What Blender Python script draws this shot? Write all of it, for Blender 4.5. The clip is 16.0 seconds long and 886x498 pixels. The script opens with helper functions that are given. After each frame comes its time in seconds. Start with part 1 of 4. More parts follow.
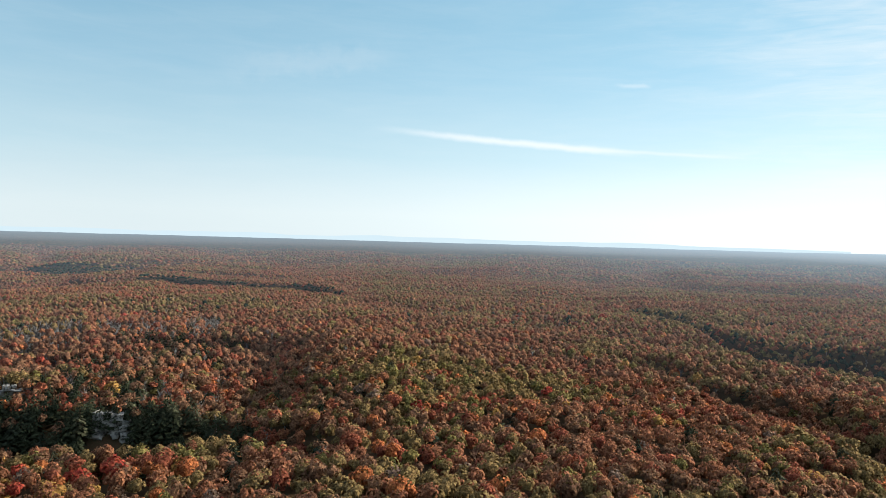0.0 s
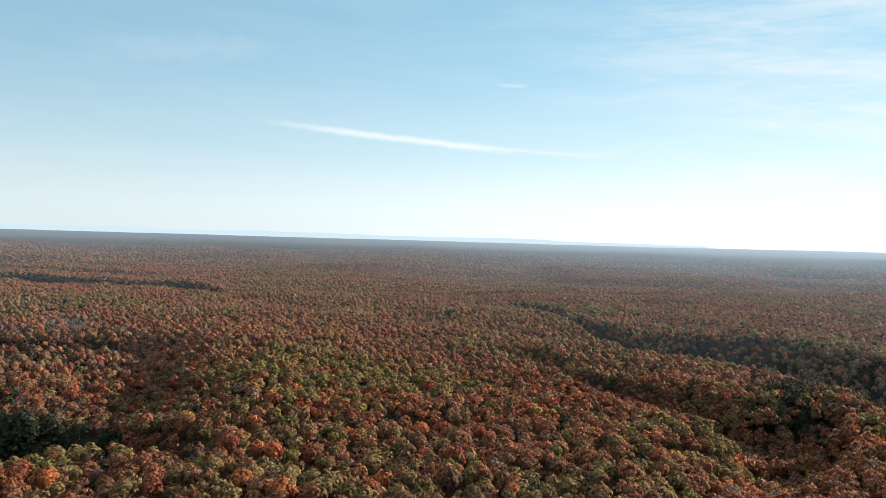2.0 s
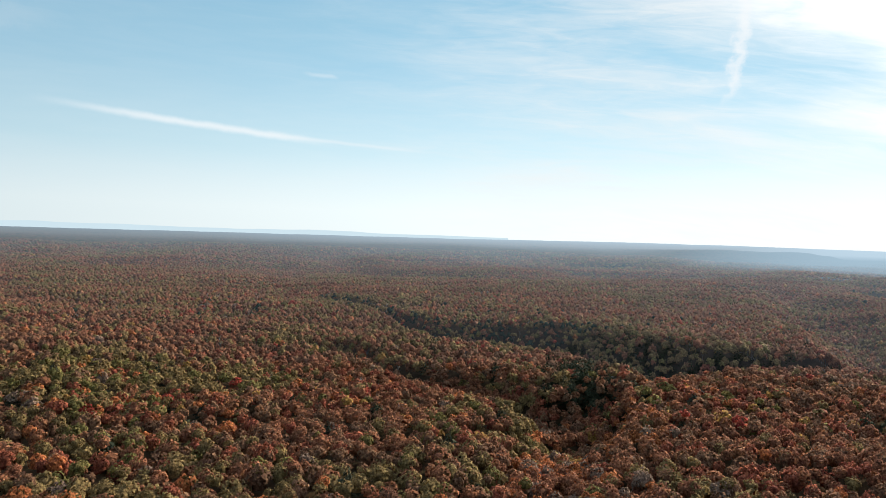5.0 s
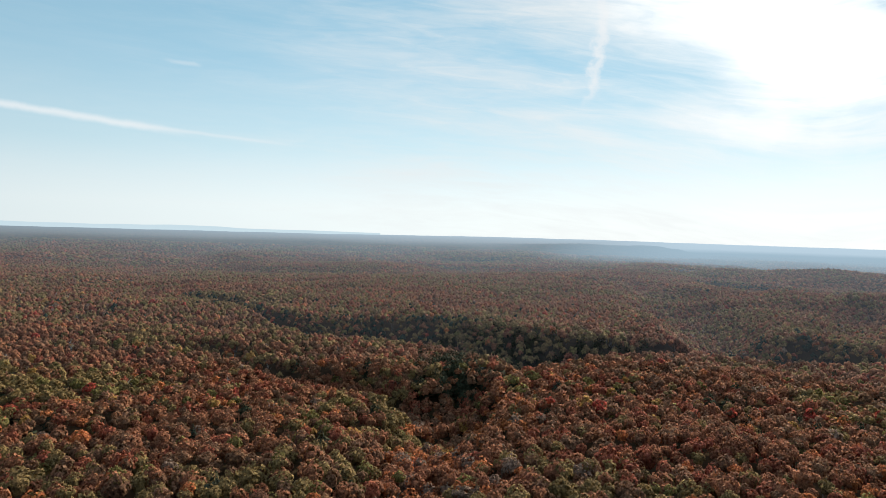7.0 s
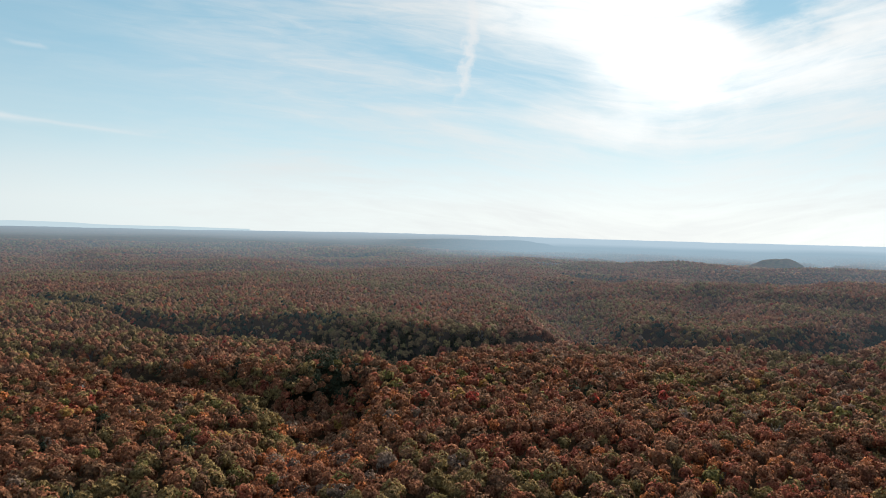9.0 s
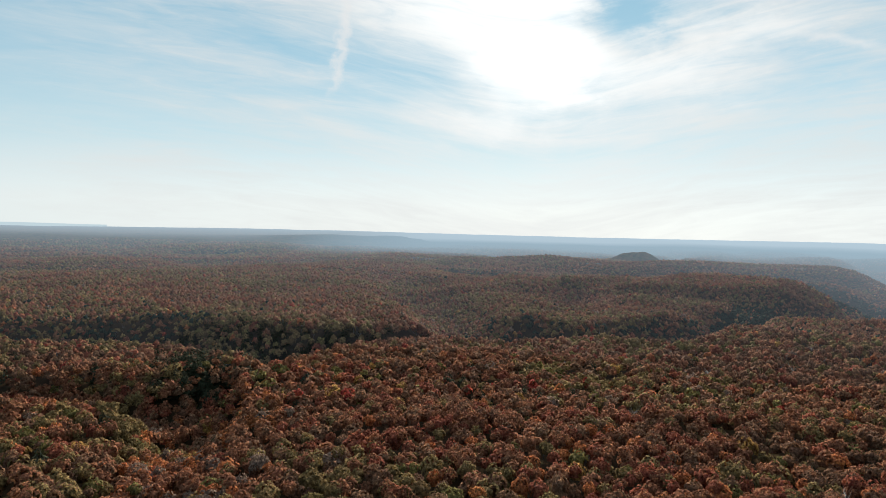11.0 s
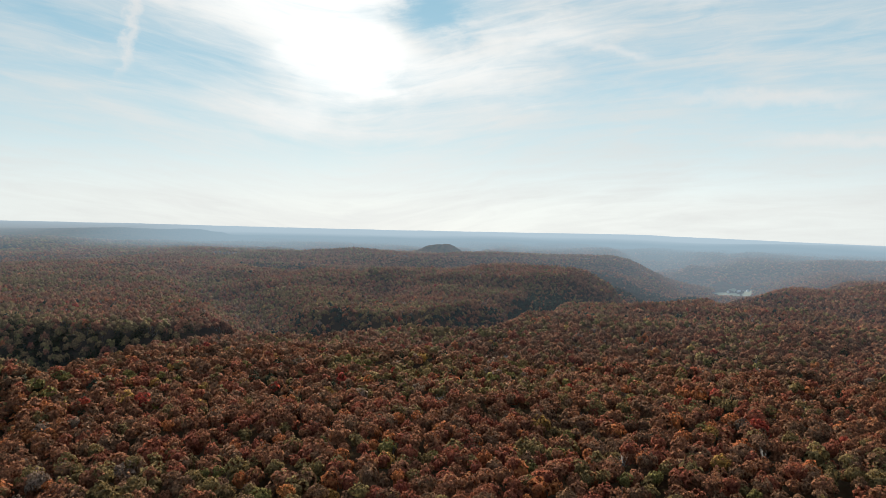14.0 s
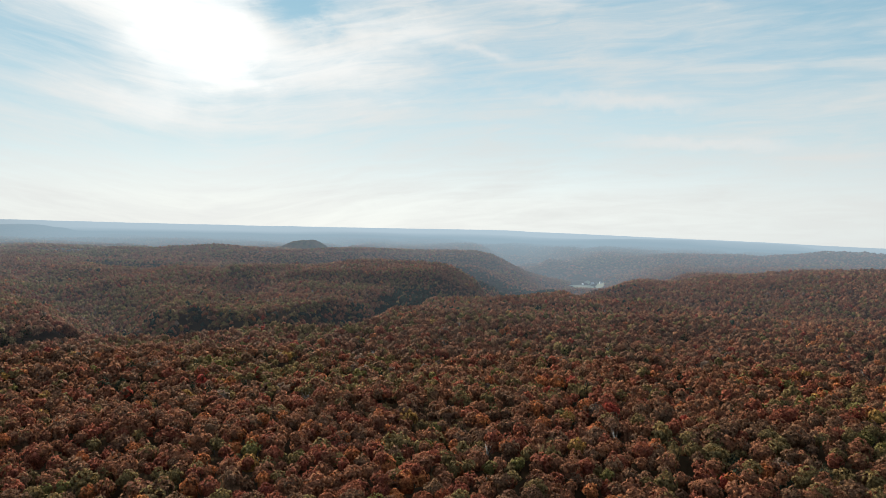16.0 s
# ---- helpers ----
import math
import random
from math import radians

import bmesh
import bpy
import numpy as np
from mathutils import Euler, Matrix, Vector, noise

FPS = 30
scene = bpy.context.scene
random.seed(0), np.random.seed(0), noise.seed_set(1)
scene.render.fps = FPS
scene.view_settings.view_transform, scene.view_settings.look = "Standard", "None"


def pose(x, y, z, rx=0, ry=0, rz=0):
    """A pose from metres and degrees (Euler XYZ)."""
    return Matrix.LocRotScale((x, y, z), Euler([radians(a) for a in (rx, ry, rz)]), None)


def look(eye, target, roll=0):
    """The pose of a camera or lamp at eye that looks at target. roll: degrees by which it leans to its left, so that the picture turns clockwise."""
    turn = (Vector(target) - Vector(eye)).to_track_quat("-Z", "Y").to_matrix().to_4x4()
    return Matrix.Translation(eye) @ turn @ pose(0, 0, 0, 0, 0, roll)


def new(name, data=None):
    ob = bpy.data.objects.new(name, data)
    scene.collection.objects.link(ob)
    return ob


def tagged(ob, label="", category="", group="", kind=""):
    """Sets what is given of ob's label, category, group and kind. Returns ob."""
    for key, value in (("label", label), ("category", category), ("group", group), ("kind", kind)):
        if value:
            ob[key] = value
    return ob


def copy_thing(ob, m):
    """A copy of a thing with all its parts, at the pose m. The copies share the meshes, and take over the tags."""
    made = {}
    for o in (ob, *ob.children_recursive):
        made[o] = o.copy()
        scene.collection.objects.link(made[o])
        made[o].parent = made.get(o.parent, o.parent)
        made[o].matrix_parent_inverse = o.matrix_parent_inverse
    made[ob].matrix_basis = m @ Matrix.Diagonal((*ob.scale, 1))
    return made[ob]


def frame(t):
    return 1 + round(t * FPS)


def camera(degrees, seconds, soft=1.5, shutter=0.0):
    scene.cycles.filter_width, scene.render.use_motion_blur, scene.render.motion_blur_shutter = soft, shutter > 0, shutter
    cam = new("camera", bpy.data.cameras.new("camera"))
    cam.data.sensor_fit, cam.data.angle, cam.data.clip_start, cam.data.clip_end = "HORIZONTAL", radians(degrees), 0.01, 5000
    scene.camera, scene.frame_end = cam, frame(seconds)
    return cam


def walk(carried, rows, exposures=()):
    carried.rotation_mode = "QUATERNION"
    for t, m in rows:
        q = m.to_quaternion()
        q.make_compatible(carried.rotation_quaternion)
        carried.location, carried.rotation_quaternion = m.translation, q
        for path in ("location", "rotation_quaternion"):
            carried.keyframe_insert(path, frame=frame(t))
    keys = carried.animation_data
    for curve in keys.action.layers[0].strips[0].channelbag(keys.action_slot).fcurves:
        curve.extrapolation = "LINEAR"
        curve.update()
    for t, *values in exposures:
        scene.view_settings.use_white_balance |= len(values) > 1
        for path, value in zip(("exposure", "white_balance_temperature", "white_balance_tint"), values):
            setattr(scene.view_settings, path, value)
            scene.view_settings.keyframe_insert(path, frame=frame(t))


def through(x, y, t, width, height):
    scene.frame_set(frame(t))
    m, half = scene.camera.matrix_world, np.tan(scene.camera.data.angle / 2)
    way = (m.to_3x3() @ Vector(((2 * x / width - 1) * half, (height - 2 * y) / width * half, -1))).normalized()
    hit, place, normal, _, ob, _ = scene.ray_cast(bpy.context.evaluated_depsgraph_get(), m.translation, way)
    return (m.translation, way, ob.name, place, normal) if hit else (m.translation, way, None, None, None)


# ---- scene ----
# Camera: a drone that hovers over the wooded plateau and turns slowly to its right.
EYE = 128.0                      # camera height over the plateau's ground; tree tops reach about 18
# seconds, turn, tilt, roll in degrees
PATH = [
    (0.0, -0.044, -0.707, -1.610),
    (0.5, -2.333, -0.726, -1.618),
    (1.0, -4.700, -0.753, -1.636),
    (1.5, -7.093, -0.786, -1.659),
    (2.0, -9.487, -0.822, -1.682),
    (2.5, -11.925, -0.860, -1.703),
    (3.0, -14.446, -0.898, -1.720),
    (3.5, -16.965, -0.935, -1.729),
    (4.0, -19.519, -0.971, -1.731),
    (6.5, -32.402, -1.124, -1.615),
    (7.0, -34.955, -1.151, -1.571),
    (7.5, -37.492, -1.176, -1.524),
    (8.0, -40.037, -1.202, -1.474),
    (8.5, -42.561, -1.229, -1.423),
    (9.0, -45.101, -1.257, -1.373),
    (11.5, -57.695, -1.430, -1.188),
    (12.0, -60.204, -1.472, -1.171),
    (12.5, -62.737, -1.516, -1.162),
    (13.0, -65.350, -1.562, -1.160),
    (13.5, -67.952, -1.609, -1.164),
    (14.0, -70.582, -1.654, -1.172),
    (14.5, -73.233, -1.698, -1.183),
    (15.0, -75.894, -1.736, -1.192),
    (15.5, -78.579, -1.768, -1.197),
    (16.0, -81.308, -1.789, -1.192),
]
cam = camera(63.84, 16.0, soft=0.55)
walk(cam, [(t, pose(0, 0, EYE, 90 + p, r, y)) for t, y, p, r in PATH],
     exposures=[(0.0, 1.55, 6400, 9), (4.0, 1.44, 6380, 9), (8.0, 1.25, 6420, 9), (12.0, 1.13, 6530, 9), (16.0, 1.1, 6580, 9)])

# ---- world and sun ----
SUN_AZ, SUN_EL = 62.5, 20.0       # degrees clockwise from +y, and above the horizon


def heading(az, el):
    a, e = radians(az), radians(el)
    return Vector((math.sin(a) * math.cos(e), math.cos(a) * math.cos(e), math.sin(e)))


sun_data = bpy.data.lights.new("sun", "SUN")
sun_data.energy, sun_data.angle, sun_data.color = 3.6, radians(1.5), (1.0, 0.93, 0.82)
sun = new("sun", sun_data)
sun.matrix_world = look((0, 0, 600), Vector((0, 0, 600)) - heading(SUN_AZ, SUN_EL))


class Graph:
    """A short way to write node trees."""

    def __init__(self, tree):
        self.tree = tree
        tree.nodes.clear()

    def add(self, kind, sockets=None, **fields):
        n = self.tree.nodes.new(kind)
        for key, value in fields.items():
            setattr(n, key, value)
        for key, value in (sockets or {}).items():
            if isinstance(value, bpy.types.NodeSocket):
                self.tree.links.new(value, n.inputs[key])
            else:
                n.inputs[key].default_value = value
        return n

    def math(self, op, a, b=0.0, c=0.0, clamp=False):
        n = self.add("ShaderNodeMath", {0: a, 1: b, 2: c}, operation=op, use_clamp=clamp)
        return n.outputs[0]

    def vec(self, op, a, b=(0, 0, 0)):
        return self.add("ShaderNodeVectorMath", {0: a, 1: b}, operation=op)

    def mix(self, fac, a, b, blend="MIX"):
        n = self.add("ShaderNodeMix", {0: fac, 6: a, 7: b}, data_type="RGBA", blend_type=blend)
        return n.outputs[2]

    def step(self, value, lo, hi, out_lo=0.0, out_hi=1.0):
        n = self.add("ShaderNodeMapRange", {0: value, 1: lo, 2: hi, 3: out_lo, 4: out_hi},
                     interpolation_type="SMOOTHSTEP")
        return n.outputs[0]

    def noise(self, vector, scale, detail=4.0, rough=0.55, distort=0.0):
        return self.add("ShaderNodeTexNoise", {"Vector": vector, "Scale": scale, "Detail": detail,
                                               "Roughness": rough, "Distortion": distort}).outputs[0]

    def ramp(self, value, stops, interpolation="LINEAR"):
        n = self.add("ShaderNodeValToRGB", {0: value})
        n.color_ramp.interpolation = interpolation
        el = n.color_ramp.elements
        while len(el) < len(stops):
            el.new(0.5)
        for e, (p, c) in zip(el, sorted(stops)):
            e.position, e.color = p, (*c, 1)
        return n.outputs[0]


def make_world():
    world = bpy.data.worlds.new("sky")
    scene.world = world
    world.use_nodes = True
    g = Graph(world.node_tree)
    way = g.add("ShaderNodeTexCoord").outputs["Generated"]
    parts = g.add("ShaderNodeSeparateXYZ", {0: way}).outputs
    x, y, z = parts[0], parts[1], parts[2]
    sky = g.add("ShaderNodeTexSky", sky_type="NISHITA", sun_disc=False, sun_elevation=radians(SUN_EL),
                sun_rotation=radians(SUN_AZ), altitude=400, air_density=1.0, dust_density=0.6,
                ozone_density=2.0).outputs[0]
    sky = g.mix(1.0, sky, (0.24, 0.25, 0.25, 1), "MULTIPLY")
    # azimuth and height in degrees
    az = g.math("MULTIPLY", g.math("ARCTAN2", x, y), 180 / math.pi)
    el = g.math("MULTIPLY", g.math("ARCSINE", z), 180 / math.pi)
    # cirrus combed into a shallow fan on both sides of the sun
    side = g.math("DIVIDE", g.math("SQRT", g.math("ADD", g.math("POWER", g.math("SUBTRACT", az, 63.0), 2.0), 14.0)), 19.0)
    lift = g.math("MULTIPLY", g.math("TANH", side), 5.2)
    comb = g.add("ShaderNodeCombineXYZ", {0: g.math("MULTIPLY", az, 0.050), 1: g.math("MULTIPLY", g.math("SUBTRACT", el, lift), 0.36), 2: 0.0}).outputs[0]
    streak = g.noise(comb, 1.0, 6.0, 0.56, 0.5)
    wisp = g.noise(comb, 3.4, 6.0, 0.62, 0.9)
    wander = g.add("ShaderNodeCombineXYZ", {0: g.math("MULTIPLY", az, 0.16), 1: g.math("MULTIPLY", el, 0.30), 2: 4.0}).outputs[0]
    push = g.math("SUBTRACT", g.noise(wander, 1.0, 5.0, 0.6), 0.5)

    def puff(a, e, half_a, half_e, strength):
        """How thick the cirrus lies round one place of the sky."""
        da = g.math("DIVIDE", g.math("ADD", g.math("SUBTRACT", az, a), g.math("MULTIPLY", push, 9.0)), half_a)
        de = g.math("DIVIDE", g.math("ADD", g.math("SUBTRACT", el, e), g.math("MULTIPLY", push, -5.0)), half_e)
        far = g.math("ADD", g.math("MULTIPLY", da, da), g.math("MULTIPLY", de, de))
        return g.math("MULTIPLY", g.math("EXPONENT", g.math("MULTIPLY", far, -1.0)), strength)

    thick = g.step(az, 8.0, 46.0, 0.10, 0.50)
    for blob in ((62.3, 13.0, 6.0, 3.8, 0.95), (53.0, 16.8, 9.5, 3.0, 0.40), (60.0, 22.0, 13.0, 5.5, 0.8), (74.5, 12.0, 7.5, 3.0, 0.55),
                 (80.0, 15.3, 6.5, 1.7, 0.45), (88.5, 18.2, 7.0, 1.8, 0.45), (58.5, 8.0, 6.0, 1.8, 0.35), (69.3, 16.6, 2.4, 2.2, -0.95), (84.0, 8.0, 9.0, 2.6, 0.16), (101.0, 12.5, 9.0, 3.5, 0.14)):
        thick = g.math("ADD", thick, puff(*blob))
    grain = g.math("ADD", g.math("MULTIPLY", g.math("SUBTRACT", streak, 0.5), 1.9), g.math("MULTIPLY", g.math("SUBTRACT", wisp, 0.5), 1.1))
    grain = g.math("MULTIPLY", grain, g.step(az, 0.0, 46.0, 0.22, 1.0))
    veil = g.step(g.math("ADD", thick, grain), -0.10, 1.45, 0.0, 1.0)
    sun_near = g.vec("DOT_PRODUCT", way, heading(SUN_AZ, 15.0)).outputs["Value"]
    apart = g.math("MULTIPLY", g.math("ARCCOSINE", g.math("MINIMUM", sun_near, 1.0)), 180 / math.pi)
    # thick cirrus in front of the sun scatters its light forward
    aureole = g.math("POWER", g.step(apart, 30.0, 0.0), 1.6)
    bank = g.step(thick, 0.7, 1.6)
    cloud_light = g.math("ADD", g.math("ADD", 0.545, g.math("MULTIPLY", aureole, 0.12)), g.math("MULTIPLY", bank, 0.16))
    white = g.add("ShaderNodeCombineColor", {0: cloud_light, 1: g.math("MULTIPLY", cloud_light, 1.02), 2: g.math("MULTIPLY", cloud_light, 1.02)}).outputs[0]
    # the lower sky pales through haze towards the horizon
    air = g.ramp(g.step(el, -2.0, 24.0), [(0.0, (0.665, 0.695, 0.685)), (0.06, (0.665, 0.70, 0.69)), (0.25, (0.455, 0.585, 0.63)), (0.60, (0.285, 0.455, 0.555)), (1.0, (0.19, 0.36, 0.475))])
    air = g.mix(g.step(apart, 20.0, 90.0), air, g.mix(1.0, air, (0.67, 0.71, 0.735, 1), "MULTIPLY"))
    # clearer air to the north-west
    air = g.mix(g.step(az, 85.0, 30.0), air, g.mix(1.0, air, (0.91, 0.93, 0.94, 1), "MULTIPLY"))
    # overhead, out of view, a brighter bluish sky is added to fill the shade
    sky = g.mix(0.6, sky, (0.62, 0.72, 0.90, 1))
    sky = g.mix(g.step(el, 55.0, 24.0, 0.0, 0.98), sky, air)

    def trail(a0, e0, a1, e1, half, strength, level, ragged=1.8):
        """A drifting vapour trail between two points of the sky."""
        nonlocal sky
        length = math.hypot(a1 - a0, e1 - e0)
        ux, uy = (a1 - a0) / length, (e1 - e0) / length
        dx, dy = g.math("SUBTRACT", az, a0), g.math("SUBTRACT", el, e0)
        along = g.math("ADD", g.math("MULTIPLY", dx, ux), g.math("MULTIPLY", dy, uy))
        off = g.math("SUBTRACT", g.math("MULTIPLY", dy, ux), g.math("MULTIPLY", dx, uy))
        wob = g.math("MULTIPLY", g.math("SUBTRACT", g.noise(g.add("ShaderNodeCombineXYZ", {0: az, 1: el, 2: a0}).outputs[0], 0.7, 5.0), 0.5), half * ragged)
        off = g.math("ABSOLUTE", g.math("ADD", off, wob))
        s = g.math("DIVIDE", along, length)
        ends = g.math("MULTIPLY", g.step(s, 0.0, 0.45), g.step(s, 1.0, 0.75))
        body = g.math("MULTIPLY", g.step(off, half, 0.0), ends)
        sky = g.mix(g.math("MULTIPLY", body, strength), sky, (level, level, level, 1))

    trail(-7.0, 8.9, 16.5, 7.0, 0.42, 0.62, 0.60, 0.7)
    trail(8.0, 7.7, 24.0, 6.6, 0.22, 0.3, 0.58, 0.5)
    trail(12.9, 12.3, 16.2, 12.1, 0.26, 0.26, 0.58, 1.6)
    trail(-20.0, 12.2, -3.0, 14.6, 1.4, 0.12, 0.51)
    sky = g.mix(veil, sky, white)
    trail(47.9, 21.0, 45.9, 9.6, 0.62, 0.62, 0.59, 4.0)
    trail(84.0, 10.6, 103.0, 9.4, 0.9, 0.55, 0.59)
    trail(91.0, 7.1, 109.0, 6.3, 0.7, 0.55, 0.60)
    trail(80.0, 14.9, 87.0, 12.9, 0.5, 0.5, 0.61)
    out = g.add("ShaderNodeBackground", {0: sky, 1: 0.63})
    end = g.add("ShaderNodeOutputWorld")
    g.tree.links.new(out.outputs[0], end.inputs[0])


make_world()

# ---- the lie of the land ----
RNG = np.random.default_rng(7)


def value_noise(x, y, size, seed=0):
    """Smooth random heights in -1..1 with features of the given size in metres."""
    u, v = np.asarray(x) / size + 1000.0, np.asarray(y) / size + 1000.0
    i, j = np.floor(u).astype(np.int64), np.floor(v).astype(np.int64)
    fu, fv = u - i, v - j
    fu, fv = fu * fu * (3 - 2 * fu), fv * fv * (3 - 2 * fv)

    def h(a, b):
        n = (a * 374761393 + b * 668265263 + seed * 974711) & 0x7FFFFFFF
        n = ((n ^ (n >> 13)) * 1274126177) & 0x7FFFFFFF
        return ((n ^ (n >> 16)) & 0xFFFF) / 32767.5 - 1.0

    return (h(i, j) * (1 - fu) * (1 - fv) + h(i + 1, j) * fu * (1 - fv)
            + h(i, j + 1) * (1 - fu) * fv + h(i + 1, j + 1) * fu * fv)


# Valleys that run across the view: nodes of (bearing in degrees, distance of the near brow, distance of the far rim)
GORGE = [(-60, 440, 600), (-40, 425, 585), (-31.5, 417, 571), (-27.6, 404, 548), (-22.7, 402, 542), (-19.5, 404, 533), (-15.8, 402, 508), (-12.3, 391, 471), (-9.7, 386, 433), (-7.5, 385, 386)]
SHELF = [(-50, 690, 860), (-33, 745, 860), (-25, 760, 850), (-15.5, 755, 832), (-12.5, 690, 828), (-9.9, 730, 819), (-7.5, 780, 782)]
WEST_VALE = [(-24.0, 1835, 1840), (-22.4, 1816, 2065), (-20.1, 1661, 1995), (-16.8, 1640, 1887), (-13.5, 1560, 1771), (-10.0, 1400, 1712), (-8.2, 1474, 1608), (-7.0, 1530, 1535)]
UPPER_HOLLOW = [(14.5, 1330, 1335), (18.8, 1110, 1250), (22.0, 880, 1060), (24.8, 800, 1015), (28.5, 785, 1000), (31.3, 785, 1000), (34.3, 770, 1000), (37.0, 690, 985), (39.0, 655, 940), (41.0, 640, 915), (43.0, 620, 885), (44.5, 700, 720)]
LOWER_HOLLOW = [(12.5, 755, 757), (14.8, 690, 750), (17.5, 650, 750), (20.0, 590, 698), (22.0, 550, 669), (24.3, 530, 642), (26.3, 508, 642), (29.0, 487, 628), (33.0, 435, 606), (35.0, 420, 602), (37.5, 425, 606), (39.5, 455, 600), (41.0, 525, 578), (42.0, 560, 563)]
RAVINE = [(40.4, 640, 915), (41.2, 590, 915), (42.0, 562, 912), (44.5, 597, 872), (46.7, 642, 855), (49.0, 690, 860), (52.4, 742, 880), (55.9, 765, 880), (57.7, 765, 900), (59.5, 752, 975),
          (62.0, 780, 1075), (64.0, 800, 1010), (66.5, 822, 970), (68.5, 822, 985), (70.2, 805, 1065), (73.5, 790, 1180), (76.5, 870, 1230), (77.6, 960, 1330), (79.8, 1010, 1360), (80.6, 1220, 1520), (84.0, 1300, 1540), (86.0, 1380, 1640), (94.0, 1450, 1700), (98.0, 1560, 1565)]
WEST_BASIN = [(-60, 1600, 2500), (-34, 1560, 2450), (-28, 1590, 2350), (-24.5, 1680, 2150), (-22.0, 1850, 1860)]
BACK_ONE = [(53.5, 2290, 2295), (54.8, 2100, 2330), (56.4, 1960, 2380), (58.5, 1950, 2280), (60.0, 1870, 2300), (61.2, 1950, 2120), (62.0, 2020, 2025)]
BACK_TWO = [(64.5, 2040, 2050), (66.2, 1900, 2280), (67.6, 1860, 2250), (69.6, 1830, 2080), (70.8, 1800, 2110), (72.1, 1900, 2010), (73.0, 1950, 1955)]
BACK_THREE = [(75.5, 2010, 2015), (77.7, 1790, 2240), (80.3, 1690, 2090), (81.8, 1700, 1960), (83.0, 1740, 1745)]
MID_HOLLOW = [(44.3, 1940, 1945), (45.3, 1880, 2030), (47.5, 1840, 2090), (48.7, 1910, 2050), (49.6, 1980, 1985)]
# with the share of the width that the valley is deep, the greatest depth, the share of the width that the far wall takes
BANDS = ((GORGE, 0.34, 60, 0.38), (SHELF, 0.22, 22, 0.36), (WEST_VALE, 0.17, 46, 0.16), (UPPER_HOLLOW, 0.25, 58, 0.32), (LOWER_HOLLOW, 0.22, 42, 0.46), (RAVINE, 0.25, 68, 0.30), (WEST_BASIN, 0.05, 40, 0.6),
         (BACK_ONE, 0.15, 60, 0.26), (BACK_TWO, 0.15, 50, 0.26), (BACK_THREE, 0.15, 60, 0.26), (MID_HOLLOW, 0.16, 40, 0.3))
# Hollows and ridges: nodes of (bearing in degrees, distance, depth or height, half width)
DRAW = [(34.0, 250, 3, 45), (35.4, 320, 13, 50), (36.6, 410, 26, 56), (38.0, 470, 36, 60)]
SIDE_HOLLOW = [(59, 840, 52, 80), (57.8, 960, 56, 100), (56.4, 1120, 54, 115), (54.4, 1350, 46, 120), (52, 1650, 30, 120), (50, 1950, 10, 110)]
SPUR_HOLLOW = [(64.5, 1300, 22, 70), (66.5, 1480, 26, 90), (69, 1600, 10, 80)]
NOTCH = [(77.5, 1130, 50, 90), (78.6, 1300, 34, 75), (79.7, 1450, 12, 70)]
BIG_VALLEY = [(84.5, 1330, 46, 160), (87.5, 1540, 60, 230), (90, 1900, 70, 320), (92.5, 2430, 66, 400), (89.5, 2950, 58, 320), (87.3, 3400, 38, 190)]
FAR_HOLLOW = [(95, 1370, 42, 160), (100, 1270, 22, 150), (106, 1170, 13, 150), (112, 1190, 8, 140), (122, 1140, 5, 130)]
STRIP_ONE = [(21.5, 3000, 12, 80), (23.5, 3050, 34, 95), (26.5, 3150, 30, 95), (28.5, 3250, 12, 80)]
STRIP_TWO = [(35.5, 3150, 14, 85), (37.7, 3150, 34, 100), (40, 3250, 20, 90)]
STRIP_THREE = [(58, 1980, 18, 100), (64, 1960, 40, 160), (70, 2030, 55, 200), (77, 2060, 60, 200), (82, 2030, 62, 200), (86, 1950, 62, 220)]
MESA_FOOT = [(43, 3800, 6, 120), (47, 3760, 20, 160), (51, 3720, 22, 160), (55, 3700, 10, 140)]
STRIP_FOUR = [(-33, 2700, 30, 110), (-26, 2620, 36, 120), (-20, 2750, 25, 110)]
VALES = (DRAW, SIDE_HOLLOW, SPUR_HOLLOW, NOTCH, BIG_VALLEY, FAR_HOLLOW, STRIP_ONE, STRIP_TWO, STRIP_THREE, STRIP_FOUR, MESA_FOOT)
BLUFF_RIDGE = [(66, 1640, 10, 230), (70, 1640, 18, 230), (77.6, 1650, 27, 190), (80, 1640, 28, 140), (81.4, 1630, 29, 120)]
BACK_RIDGE = [(58, 2650, 18, 250), (64.4, 2600, 27, 280), (73, 2500, 32, 250), (84.0, 2480, 34, 220), (86.5, 2420, 16, 180)]
EAST_HILL = [(97, 1520, -2, 240), (102, 1620, 3, 360), (109, 1700, 15, 420), (114, 1750, 34, 450), (126, 1750, 44, 480)]
BLUE_HILL = [(89, 3000, 4, 200), (91.1, 3000, 14, 260), (97, 3000, 8, 280), (100.1, 3000, 20, 280), (106, 3000, 13, 280), (111, 3050, 34, 300), (116, 3050, 22, 300), (124, 3050, 30, 320)]
KNOB = [(70.0, 3060, 34, 100), (71.0, 3060, 40, 100)]
MESA = [(40, 4150, 6, 200), (44, 4080, 18, 180), (46.5, 4050, 24, 170), (51.4, 4000, 26, 160), (52.6, 3990, 16, 100), (53.6, 3980, 2, 80)]
FAR_RIDGE = [(72, 4300, 3, 260), (78, 4200, 2, 260), (84, 4250, 4, 280), (90, 4100, 4, 260), (97, 4150, 14, 260), (102, 4250, 18, 260), (107, 4250, 18, 200), (109, 4200, 2, 150)]
